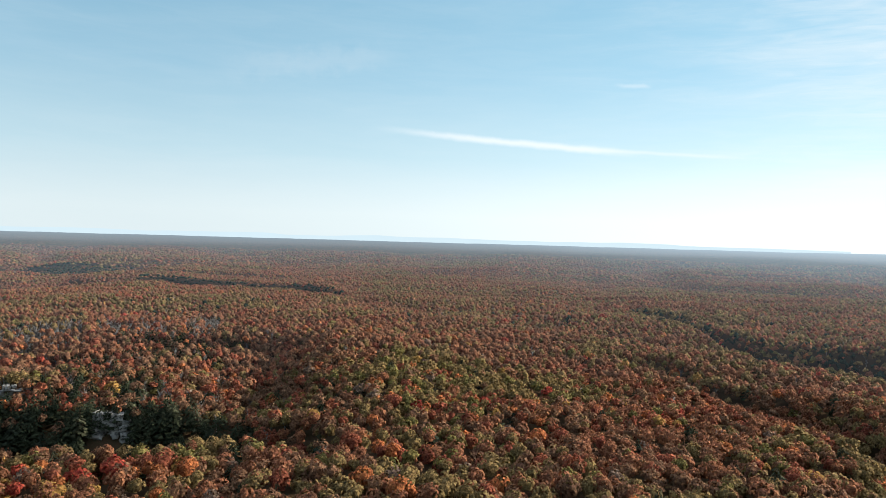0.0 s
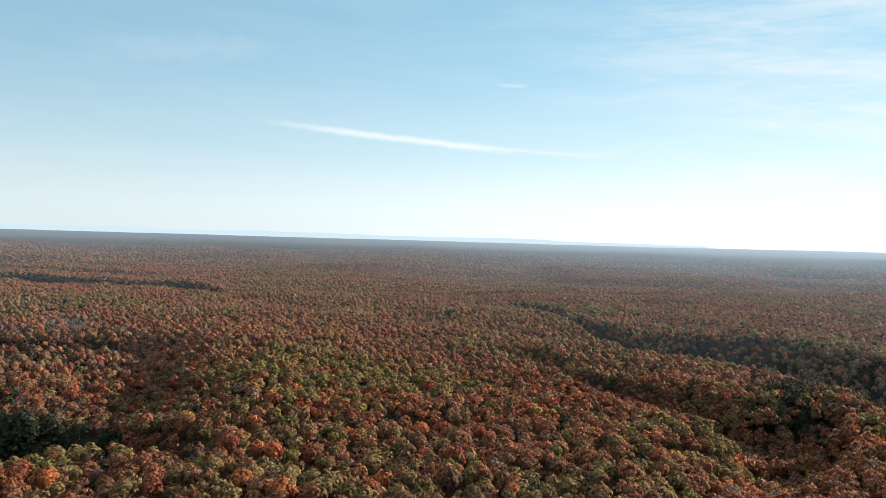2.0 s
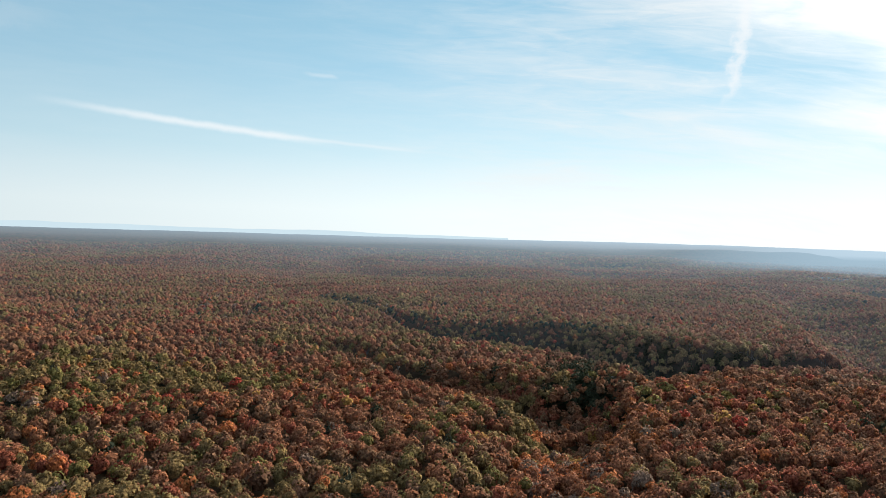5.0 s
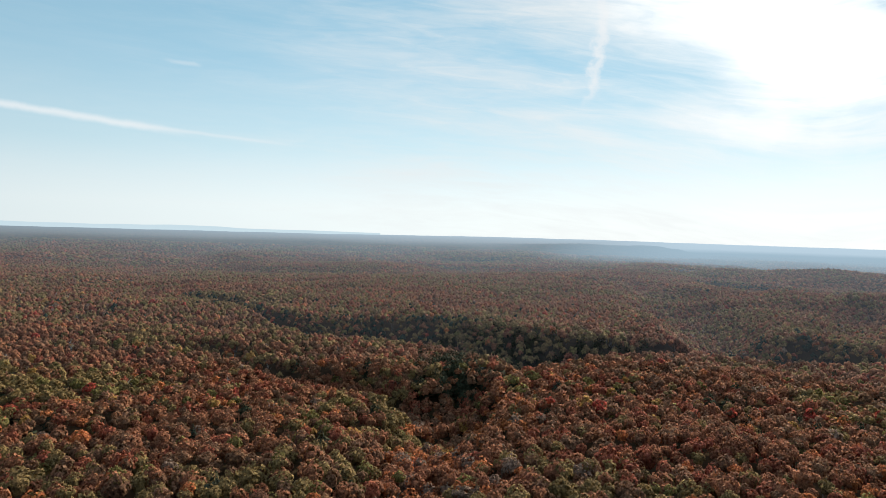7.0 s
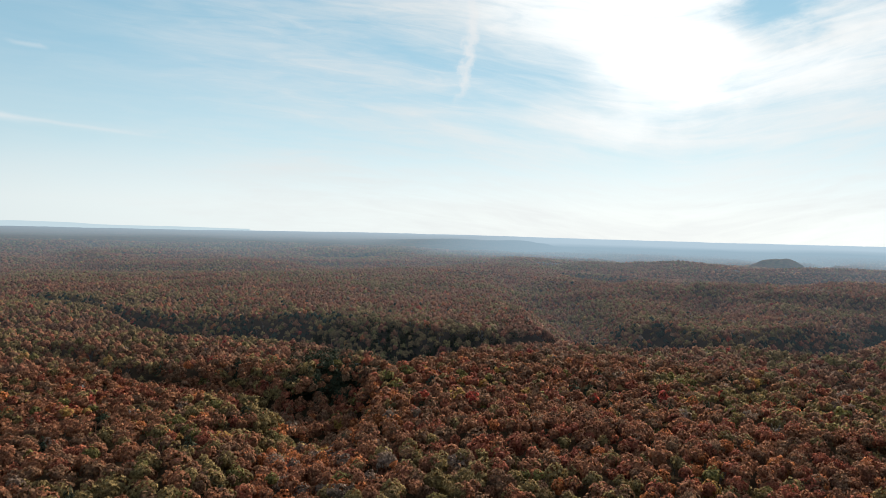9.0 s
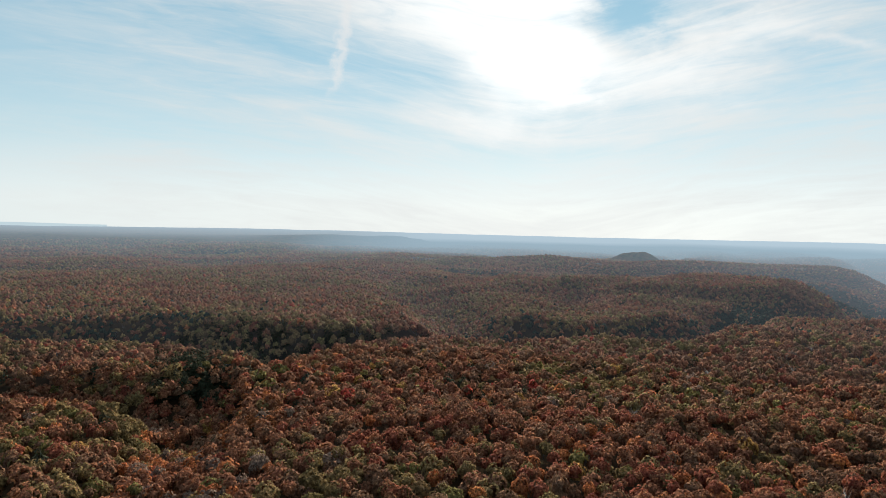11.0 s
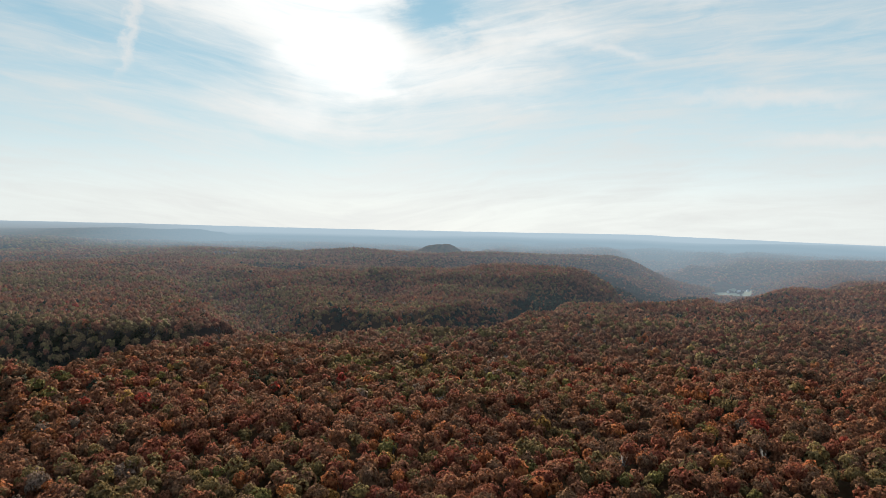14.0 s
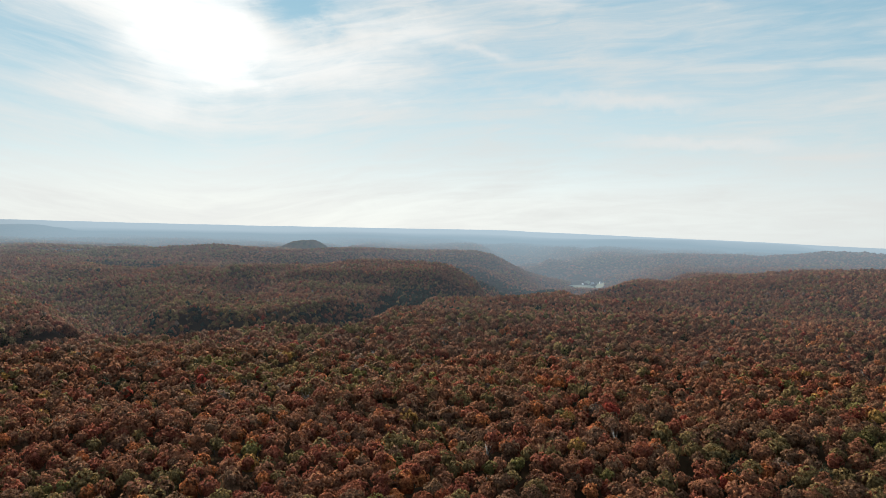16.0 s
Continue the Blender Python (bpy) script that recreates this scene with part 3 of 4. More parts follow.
def pine_shape(rng, sides, tiers):
    """A ragged conifer: loose tiers of drooping boughs, each a spray of its own, with gaps between them."""
    v, f = [], []
    for q in range(tiers):
        k = q / max(tiers - 1, 1)
        z0, rad = 0.22 + 0.70 * k, (0.36 * (1 - k) ** 0.7 + 0.07) * rng.uniform(0.75, 1.2)
        for s in range(sides):
            if rng.uniform() < 0.12:
                continue
            a = 2 * math.pi * (s + 0.5 * (q % 2)) / sides + rng.uniform(-0.35, 0.35)
            reach, half = rad * rng.uniform(0.55, 1.2), rad * rng.uniform(0.14, 0.30)
            c, e = math.cos(a), math.sin(a)
            z = z0 + rng.uniform(-0.05, 0.05)
            base = len(v)
            v += [(0.25 * reach * c, 0.25 * reach * e, z + 0.06), (reach * c - half * e, reach * e + half * c, z - 0.03), (reach * 1.15 * c, reach * 1.15 * e, z + rng.uniform(-0.06, 0.04)),
                  (reach * c + half * e, reach * e - half * c, z - 0.03)]
            f += [(base, base + 2, base + 1), (base, base + 3, base + 2)]
    v = np.array(v)
    n = v * (1, 1, 0) * 2.5 + (0, 0, 0.55) + rng.normal(size=v.shape) * 0.25
    return v, np.array(f), n / np.linalg.norm(n, axis=1)[:, None]


def bare_shape(rng, limbs):
    """A leafless tree: a thin tapered stem and limbs that fork upward, as slim three-sided spikes."""
    v, f = [], []

    def spike(p, q, w):
        p, q = np.array(p), np.array(q)
        d = q - p
        s = np.cross(d, (0.3, 0.5, 0.8))
        s = s / np.linalg.norm(s)
        t = np.cross(d / np.linalg.norm(d), s)
        b = len(v)
        for k in range(3):
            v.append(p + w * (math.cos(2.094 * k) * s + math.sin(2.094 * k) * t))
        v.append(q)
        f.extend([(b, b + 1, b + 3), (b + 1, b + 2, b + 3), (b + 2, b, b + 3)])

    spike((0, 0, 0), (0.02, 0.01, 0.98), 0.018)
    for i in range(limbs):
        z, a = rng.uniform(0.35, 0.8), rng.uniform(0, 6.28)
        k = rng.uniform(0.12, 0.24)
        tip = (k * math.cos(a), k * math.sin(a), z + rng.uniform(0.22, 0.36))
        spike((0, 0, z), tip, 0.011)
    v = np.array(v)
    n = v * (1, 1, 0) + (0, 0, 0.05) + rng.normal(size=v.shape) * 0.1
    return v, np.array(f), n / np.linalg.norm(n, axis=1)[:, None]


def scatter(shapes, xs, ys, base, wide, tall, tints):
    """Joins many turned and scaled copies of a few shapes into arrays for one mesh."""
    which = RNG.integers(0, len(shapes), len(xs))
    turn = RNG.uniform(0, 6.283, len(xs))
    vs, fs, ts, ns, n = [], [], [], [], 0
    for k, (v, f, nv) in enumerate(shapes):
        m = which == k
        if not m.any():
            continue
        c, s = np.cos(turn[m])[:, None], np.sin(turn[m])[:, None]
        w, t = wide[m][:, None], tall[m][:, None]
        p = np.stack([xs[m][:, None] + w * (c * v[:, 0] - s * v[:, 1]), ys[m][:, None] + w * (s * v[:, 0] + c * v[:, 1]), base[m][:, None] + t * v[:, 2]], 2)
        q = np.stack([c * nv[:, 0] - s * nv[:, 1], s * nv[:, 0] + c * nv[:, 1], np.broadcast_to(nv[:, 2], (len(c), len(nv)))], 2)
        ns.append(q.reshape(-1, 3).astype(np.float32))
        cnt = int(m.sum())
        vs.append(p.reshape(-1, 3).astype(np.float32))
        fs.append((f[None] + (np.arange(cnt) * len(v))[:, None, None] + n).reshape(-1, 3))
        ts.append(np.repeat(tints[m], len(f)))
        n += cnt * len(v)
    return np.concatenate(vs), np.concatenate(fs), np.concatenate(ts), np.concatenate(ns)


# ---- ground ----
def make_ground():
    az = np.radians(np.concatenate([np.arange(-40, 122, 0.7), np.arange(122, 320, 4.0)]))
    rs = np.concatenate([[0, 60, 120, 180], np.geomspace(220, 3000, 170), np.linspace(3060, 4990, 24)])
    a, r = np.meshgrid(az, rs)
    x, y = r * np.sin(a), r * np.cos(a)
    z = land(x, y) - np.where(r > 2850, 6.0, 0.0)
    n, k = len(rs), len(az)
    i, j = np.meshgrid(np.arange(n - 1), np.arange(k), indexing="ij")
    j2 = (j + 1) % k
    faces = np.stack([i * k + j, (i + 1) * k + j, (i + 1) * k + j2, i * k + j2], 2).reshape(-1, 4)[:, ::-1]
    ob = mesh_object("ground", np.stack([x, y, z], 2).reshape(-1, 3), faces, LITTER, smooth=True)
    # beyond 640 m the floor's materials have haze painted in as glow
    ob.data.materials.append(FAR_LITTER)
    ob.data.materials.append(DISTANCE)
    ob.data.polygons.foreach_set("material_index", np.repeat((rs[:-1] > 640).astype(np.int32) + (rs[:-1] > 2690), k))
    tagged(ob, "rolling forest floor covered with brown leaf litter", "ground", kind="structure")


make_ground()


# ---- woods ----
# Clearings: bearing, distance, half width across, half depth along the line of sight
CLEARINGS = [(-24.9, 514, 15, 8), (-31.3, 595, 9, 8), (38.6, 640, 4, 10), (92.9, 2575, 58, 130), (87.3, 3400, 46, 60), (-28.4, 2455, 17, 26)]


def clear_of(x, y):
    """True where trees may stand."""
    ok = np.ones(len(x), bool)
    for a, r, w, d in CLEARINGS:
        s, c = math.sin(radians(a)), math.cos(radians(a))
        along_sight, across = x * s + y * c - r, x * c - y * s
        ok &= ~((np.abs(across) < w) & (np.abs(along_sight) < d))
    return ok


def spots(r0, r1, gap, a0=-34.0, a1=116.0):
    """Places for trees: a shaken grid within a ring."""
    n = int(2 * r1 / gap) + 2
    gx, gy = np.meshgrid(np.arange(n), np.arange(n))
    x = (gx - n / 2 + 0.5 * (gy % 2)) * gap + RNG.uniform(-0.46, 0.46, gx.shape) * gap
    y = (gy - n / 2) * gap + RNG.uniform(-0.46, 0.46, gx.shape) * gap
    r, a = np.hypot(x, y), np.degrees(np.arctan2(x, y))
    m = (r >= r0) & (r < r1) & (a > a0) & (a < a1)
    x, y = x[m], y[m]
    m = clear_of(x, y)
    return x[m], y[m]


def tint_of(x, y):
    """Which colour a tree has turned: chance, leaning with the stand that it grows in."""
    t = RNG.uniform(0, 0.993, len(x))
    az = np.degrees(np.arctan2(x, y))
    # neighbours turn together: stands of rust and red, brown, olive and green
    stand = 0.65 * value_noise(x, y, 62, 61) + 0.65 * value_noise(x, y, 170, 62) + RNG.normal(0, 0.12, len(x))
    stand = stand - 0.4 * ((az < -4) & (np.hypot(x, y) > 420) & (np.hypot(x, y) < 950))
    mood = np.where(stand < -0.42, RNG.choice([0.04, 0.10, 0.16, 0.44, 0.47, 0.88], len(x)), np.where(stand < 0.12, RNG.uniform(0.02, 0.42, len(x)), np.where(stand < 0.5, RNG.uniform(0.51, 0.76, len(x)), RNG.uniform(0.70, 0.84, len(x)))))
    t = np.where(RNG.uniform(0, 1, len(x)) < 0.6, mood + RNG.uniform(-0.01, 0.01, len(x)), t)
    lean = 0.8 * value_noise(x, y, 190, 21) + 0.8 * value_noise(x, y, 55, 22)
    green = (lean > np.where((az > -5) & (az < 66), 0.15, 0.55)) & (RNG.uniform(0, 1, len(x)) < np.where(az > 84, 0.12, np.where(az > 66, 0.25, 0.4)))
    t = np.where(green, RNG.uniform(0.54, 0.84, len(x)), t)
    rust = (lean < np.where(az > 84, 0.8, np.where(az > 72, 0.35, np.where(az > 50, -0.1, -0.3)))) & (RNG.uniform(0, 1, len(x)) < 0.5)
    t = np.where(rust, RNG.uniform(0.0, 0.5, len(x)), t)
    blaze = (value_noise(x, y, 48, 23) > 0.42) & (RNG.uniform(0, 1, len(x)) < np.where(az < -3, 0.6, 0.25))
    t = np.where(blaze, RNG.choice([0.46, 0.47, 0.45, 0.87, 0.9, 0.93, 0.1, 0.05, 0.985], len(x)) + RNG.uniform(-0.012, 0.012, len(x)), t)
    # the ravine's floor is lit up by orange and rust crowns
    floor = (along(DRAW, x, y) > 5) & (np.hypot(x, y) < 560) & (RNG.uniform(0, 1, len(x)) < 0.7)
    t = np.where(floor, RNG.choice([0.05, 0.12, 0.2, 0.87, 0.89, 0.95], len(x)) + RNG.uniform(-0.01, 0.01, len(x)), t)
    # darker tints above the gorge, in place of the hillside's shade
    rr = np.hypot(x, y)
    dull = (az < -8) & (rr > 470) & (rr < 900) & (RNG.uniform(0, 1, len(x)) < 0.55)
    t = np.where(dull, RNG.choice([0.27, 0.33, 0.38, 0.46, 0.44, 0.40], len(x)) + RNG.uniform(-0.015, 0.015, len(x)), t)
    turned = (az > 52) & (t > 0.55) & (t < 0.87) & (RNG.uniform(0, 1, len(x)) < 0.15)
    t = np.where(turned, RNG.uniform(0.0, 0.55, len(x)), t)
    # fewer bright crowns further out, as they blend when seen from the camera
    calm = (np.hypot(x, y) > 620) & ((t > 0.84) | ((t > 0.42) & (t < 0.55))) & (RNG.uniform(0, 1, len(x)) < 0.4)
    return np.where(calm, np.where(RNG.uniform(0, 1, len(x)) < 0.5, RNG.uniform(0.0, 0.3, len(x)), RNG.uniform(0.56, 0.80, len(x))), t)


def species(x, y):
    """0 broadleaf, 1 conifer, 2 leafless."""
    deep = vale(x, y)
    chance = RNG.uniform(0, 1, len(x))
    stand = value_noise(x, y, 140, 31)
    # dark strips further out: conifers that also stand in for shade
    walls = across(BANDS[2], x, y)
    for nodes in (STRIP_ONE, STRIP_TWO, STRIP_THREE, STRIP_FOUR, NOTCH):
        walls = np.maximum(walls, along(nodes, x, y))
    pine = chance < np.where(np.hypot(x, y) > 1250, np.clip(0.06 * (walls - 4), 0.0, 0.85), np.clip(0.02 + 0.008 * (deep - 14) * (stand > 0.0), 0.02, 0.16))
    a, r = np.degrees(np.arctan2(x, y)), np.hypot(x, y)
    pine |= (a < -14.5) & (r > 425) & (r < 600) & (deep > 3) & (RNG.uniform(0, 1, len(x)) < 0.94)
    pine |= (a < -12) & (r > 560) & (r < 900) & (stand > 0.05) & (RNG.uniform(0, 1, len(x)) < 0.30)
    pine |= (a > 33) & (a < 42) & (r > 560) & (r < 760) & (RNG.uniform(0, 1, len(x)) < 0.35)
    # dark conifers on the far walls, partly in place of shade there
    for band, share in ((BANDS[2], np.where(a < -15.3, 0.92, 0.3)), (BANDS[3], 0.30), (BANDS[5], 0.30), (BANDS[7], 0.25), (BANDS[8], 0.25), (BANDS[9], 0.25), (BANDS[10], 0.15)):
        pine |= on_wall(band, x, y) & (RNG.uniform(0, 1, len(x)) < share)
    bare = (~pine) & (RNG.uniform(0, 1, len(x)) < np.where((a < -12) & (r > 430) & (r < 900), 0.12, np.where(r < 650, 0.008, 0.03)))
    r, a = np.hypot(x, y), np.degrees(np.arctan2(x, y))
    grove = ((np.abs(a + 29.5) < 3.0) | (np.abs(a + 23.2) < 2.4) | (np.abs(a + 18.5) < 1.2)) & (np.abs(r - 945) < 70)
    bare |= grove & (value_noise(x, y, 45, 33) > -0.5) & (RNG.uniform(0, 1, len(x)) < 0.75)
    return np.where(bare, 2, np.where(pine, 1, 0))


def make_woods():
    rng = np.random.default_rng(3)
    leafy, distant, pines, bares = [], [], [], []
    front = (-34.0, 116.0)
    rings = [(40, 262, 11.5, [dome_shape(rng, 6, 2) for _ in range(4)], -180.0, 180.0),
             (SINGLE, 470, 8.3, [crown_shape(rng, 104) for _ in range(12)], *front),
             (470, 640, 7.9, [crown_shape(rng, 44, (5, 1)) for _ in range(12)], *front),
             (640, 960, 7.8, [lumpy_shape(rng, 8, 0.42, (5, 1)) for _ in range(14)], *front),
             (960, 1700, 7.9, [lumpy_shape(rng, 2, 0.55, (5, 1)) for _ in range(14)], *front),
             (1700, 2700, 9.6, [dome_shape(rng, 5, 1, 3) for _ in range(10)], *front),
             (2700, 3800, 14.5, [dome_shape(rng, 4, 1, 3) for _ in range(8)], *front)]
    for r0, r1, gap, shapes, a0, a1 in rings:
        x, y = spots(r0, r1, gap, a0, a1)
        if r0 > 200:
            # the sides of the hollows are steep: trees stand closer there
            ex, ey = spots(r0, r1, gap, a0, a1)
            here = land(ex, ey)
            steep = np.hypot(land(ex + 8, ey) - here, land(ex, ey + 8) - here) / 8
            m = RNG.uniform(0, 1, len(ex)) < np.clip(1.5 * steep - 0.12, 0, 0.9)
            x, y = np.concatenate([x, ex[m]]), np.concatenate([y, ey[m]])
        if r0 > 2600:
            # the knob is too far off to tell its trees apart
            m = along(KNOB, x, y) < 2
            x, y = x[m], y[m]
        z, kind, tint = land(x, y), species(x, y), tint_of(x, y)
        m = kind == 0
        if r1 > 1000:
            # far conifers are dark crowns among the rest
            tint = np.where(kind == 1, 0.998, tint)
            m = kind < 2
        wide = gap * ((0.42 if r1 < 660 else 0.45) + (0.42 if r1 < 660 else 0.45) * RNG.uniform(0, 1, m.sum()) ** 1.8)
        tall = wide * RNG.uniform(0.95, 1.3, m.sum()) * (1.0 if r1 < 1800 else 0.8 if r1 < 2800 else 0.6)
        top = (RNG.uniform(12.5, 18.5, m.sum()) if r1 < 1000 else RNG.uniform(13.0, 17.5, m.sum()) if r1 < 1800 else RNG.uniform(14, 17, m.sum())) + 0.5 * wide
        # stands of taller and lower trees
        top = top + (1.0 if r1 < 1800 else 0.6) * (2.6 * value_noise(x[m], y[m], 34, 35) + 2.4 * value_noise(x[m], y[m], 85, 36))
        (leafy if r1 < 660 else distant).append(scatter(shapes, x[m], y[m], z[m] + top - 1.3 * tall, wide, tall, tint[m]))
        m = kind == 1
        if r1 > 275 and m.any() and r1 < 1000:
            h = RNG.uniform(14, 22, m.sum())
            near = r1 < 1000
            pines.append(scatter([pine_shape(rng, 9 if r1 < 700 else 5, 11 if r1 < 700 else 7) for _ in range(4)], x[m], y[m], z[m], h * (0.85 if near else 0.95), h, tint[m]))
        m = kind == 2
        if r1 > 275 and m.any() and r1 < 1800:
            h = RNG.uniform(13, 19, m.sum())
            bares.append(scatter([bare_shape(rng, 22 if r1 < 1000 else 16) for _ in range(4)], x[m], y[m], z[m], h * 1.1, h, tint[m]))

    def joined(sets):
        vs, fs, ts, ns, n = [], [], [], [], 0
        for v, f, t, q in sets:
            vs.append(v), fs.append(f + n), ts.append(t), ns.append(q)
            n += len(v)
        return np.concatenate(vs), np.concatenate(fs), np.concatenate(ts), np.concatenate(ns)

    for name, sets, mat, label, cat in (
            ("broadleaf_woods", leafy, FOREST, "dense oak and maple woods in rust, red, olive and orange autumn leaf", "forest"),
            ("distant_woods", distant, FAR_FOREST, "far rust-brown and olive woods with blue haze painted on as glow", "forest"),
            ("pine_woods", pines, PINE, "dark green pines and hemlocks standing in the shaded hollows", "conifers"),
            ("bare_woods", bares, TWIG, "leafless grey trees with thin upright limbs among the woods", "bare trees")):
        v, f, t, q = joined(sets)
        tagged(mesh_object(name, v, f, mat, t, normals=q), label, cat, kind="stuff")


SINGLE = 302.0
make_woods()


# ---- distance ----
def make_distance():
    az = np.radians(np.arange(-36, 118, 0.25))
    rs = np.concatenate([np.linspace(2800, 4000, 70), np.linspace(4020, 4960, 36)])
    a, r = np.meshgrid(az, rs)
    x, y = r * np.sin(a), r * np.cos(a)
    z = land(x, y) + np.where(r < 3750, 10.0, 14.0) + np.where(r < 3900, 1.0, 0.35) * (2.2 * value_noise(x, y, 14, 41) + 2.0 * value_noise(x, y, 33, 42))
    n, k = len(rs), len(az)
    i, j = np.meshgrid(np.arange(n - 1), np.arange(k - 1), indexing="ij")
    faces = np.stack([i * k + j, i * k + j + 1, (i + 1) * k + j + 1, (i + 1) * k + j], 2).reshape(-1, 4)
    ob = mesh_object("backdrop_woods", np.stack([x, y, z], 2).reshape(-1, 3), faces, DISTANCE, smooth=True)
    tagged(ob, "wooded plateau reaching to the horizon, with blue haze painted on as glow", "distance", kind="structure")


make_distance()


def make_mountains():
    """A low range far beyond the plateau, its pale blue haze painted as glow."""
    m, g = material("mountains_haze_glow")
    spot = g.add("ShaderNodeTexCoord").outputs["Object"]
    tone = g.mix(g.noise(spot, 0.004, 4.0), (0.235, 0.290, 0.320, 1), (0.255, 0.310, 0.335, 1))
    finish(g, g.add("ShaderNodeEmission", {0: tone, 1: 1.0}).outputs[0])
    az = np.arange(-37, 30, 0.15)
    crest = 0.16 + 0.07 * value_noise(az * 40, 0 * az, 210, 51) + 0.05 * value_noise(az * 40, 0 * az, 70, 52)
    crest = np.where(az > 14, crest * np.clip((29 - az) / 15, 0, 1), crest)
    rows = []
    for r, k in ((4935, -0.6), (4950, 0.55), (4962, 1.0), (4975, 0.5), (4985, -0.6)):
        top = EYE + r * np.tan(np.radians(np.where(k > 0, crest * k, -0.5)))
        rows.append(np.stack([r * np.sin(np.radians(az)), r * np.cos(np.radians(az)), top], 1))
    n, k = len(rows), len(az)
    i, j = np.meshgrid(np.arange(n - 1), np.arange(k - 1), indexing="ij")
    faces = np.stack([i * k + j, i * k + j + 1, (i + 1) * k + j + 1, (i + 1) * k + j], 2).reshape(-1, 4)
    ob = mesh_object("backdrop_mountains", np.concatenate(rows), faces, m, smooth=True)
    tagged(ob, "low mountain range on the horizon, glowing pale blue in place of haze", "mountains", kind="structure")


make_mountains()


# ---- single trees nearest to the camera ----
LEAVES = {
    "rust-brown": single_leaf_material("rust_leaves", RUSSET), "brown": single_leaf_material("brown_leaves", BROWN),
    "dull red": single_leaf_material("red_leaves", RED), "olive": single_leaf_material("olive_leaves", OLIVE),
    "green": single_leaf_material("green_leaves", GREEN), "orange": single_leaf_material("orange_leaves", ORANGE),
    "yellow": single_leaf_material("yellow_leaves", YELLOW)}


def make_trunk(rng, height):
    """A tapered trunk that leans a little and flares at its foot."""
    bm = bmesh.new()
    lean = (rng.uniform(-0.03, 0.03), rng.uniform(-0.03, 0.03))
    rings = []
    for k, rad in ((-0.04, 0.52), (0.03, 0.36), (0.3, 0.29), (0.6, 0.22), (0.86, 0.10)):
        z = k * height
        rings.append([bm.verts.new((rad * math.cos(a) + lean[0] * z, rad * math.sin(a) + lean[1] * z, z)) for a in [i * 6.283 / 7 for i in range(7)]])
    for a, b in zip(rings, rings[1:]):
        for i in range(7):
            bm.faces.new((a[i], a[(i + 1) % 7], b[(i + 1) % 7], b[i]))
    return bm


def make_limb(rng, height, turn, reach):
    """One limb, thick at the trunk and thin in the crown."""
    bm = bmesh.new()
    z0 = height * rng.uniform(0.42, 0.58)
    rings = []
    for k, rad in ((0.0, 0.14), (0.5, 0.09), (1.0, 0.03)):
        c = Vector((math.cos(turn) * reach * k, math.sin(turn) * reach * k, z0 + height * 0.27 * k ** 0.8))
        rings.append([bm.verts.new(c + Vector((-math.sin(turn) * rad * math.cos(a), math.cos(turn) * rad * math.cos(a), rad * math.sin(a)))) for a in (0.0, 1.571, 3.142, 4.712)])
    for a, b in zip(rings, rings[1:]):
        for i in range(4):
            bm.faces.new((a[i], a[(i + 1) % 4], b[(i + 1) % 4], b[i]))
    return bm


def make_single_tree(rng, tone, mat):
    """One broadleaf tree at the origin, 17 to 22 m high."""
    tree = new("oak_tree")
    wide, height = rng.uniform(3.6, 5.9), rng.uniform(15.0, 21.5)
    part("trunk", make_trunk(rng, height), BARK, tree)
    for i in range(4):
        part("limb", make_limb(rng, height, i * 1.571 + rng.uniform(-0.4, 0.4), wide * 0.55), BARK, tree)
    v, f, q = crown_shape(rng, 260)
    tall = wide * rng.uniform(0.95, 1.2)
    mesh_object("crown", v * (wide, wide, tall) + (0, 0, height - 1.3 * tall), f, mat, parent=tree, normals=q)
    return tagged(tree, "%s oak tree in autumn leaf on the wooded plateau" % tone, "tree", "autumn trees below the camera")


def make_single_trees():
    rng = np.random.default_rng(11)
    kinds = []
    for tone, mat, share in zip(LEAVES, LEAVES.values(), (6, 5, 3, 5, 2, 2, 1)):
        for shape in range(2 if share > 1 else 1):
            kinds.append((make_single_tree(rng, tone, mat), share))
    x, y = spots(262, SINGLE, 8.8)
    z = land(x, y)
    share = np.array([k for _, k in kinds], float)
    pick = rng.choice(len(kinds), len(x), p=share / share.sum())
    first = set()
    for i in range(len(x)):
        tree = kinds[pick[i]][0]
        m = pose(x[i], y[i], z[i], 0, 0, rng.uniform(0, 360))
        if pick[i] in first:
            copy_thing(tree, m)
        else:
            first.add(pick[i])
            tree.matrix_basis = m


make_single_trees()


# ---- rock outcrops ----
def rock_material():
    m, g = material("pale_sandstone")
    spot = g.add("ShaderNodeTexCoord").outputs["Object"]
    bed = g.noise(g.add("ShaderNodeMapping", {"Vector": spot, "Scale": (0.3, 0.3, 2.2)}).outputs[0], 1.0, 5.0, 0.6)
    stain = g.noise(spot, 0.35, 4.0)
    tone = g.mix(bed, (0.10, 0.092, 0.08, 1), (0.34, 0.315, 0.275, 1))
    tone = g.mix(g.step(stain, 0.45, 0.62), tone, (0.06, 0.055, 0.048, 1))
    bump = g.add("ShaderNodeBump", {"Strength": 0.9, "Distance": 0.3, "Height": bed}).outputs[0]
    finish(g, g.add("ShaderNodeBsdfPrincipled", {"Base Color": tone, "Roughness": 0.92, "Specular IOR Level": 0.2, "Normal": bump}).outputs[0])
    return m


ROCK = rock_material()


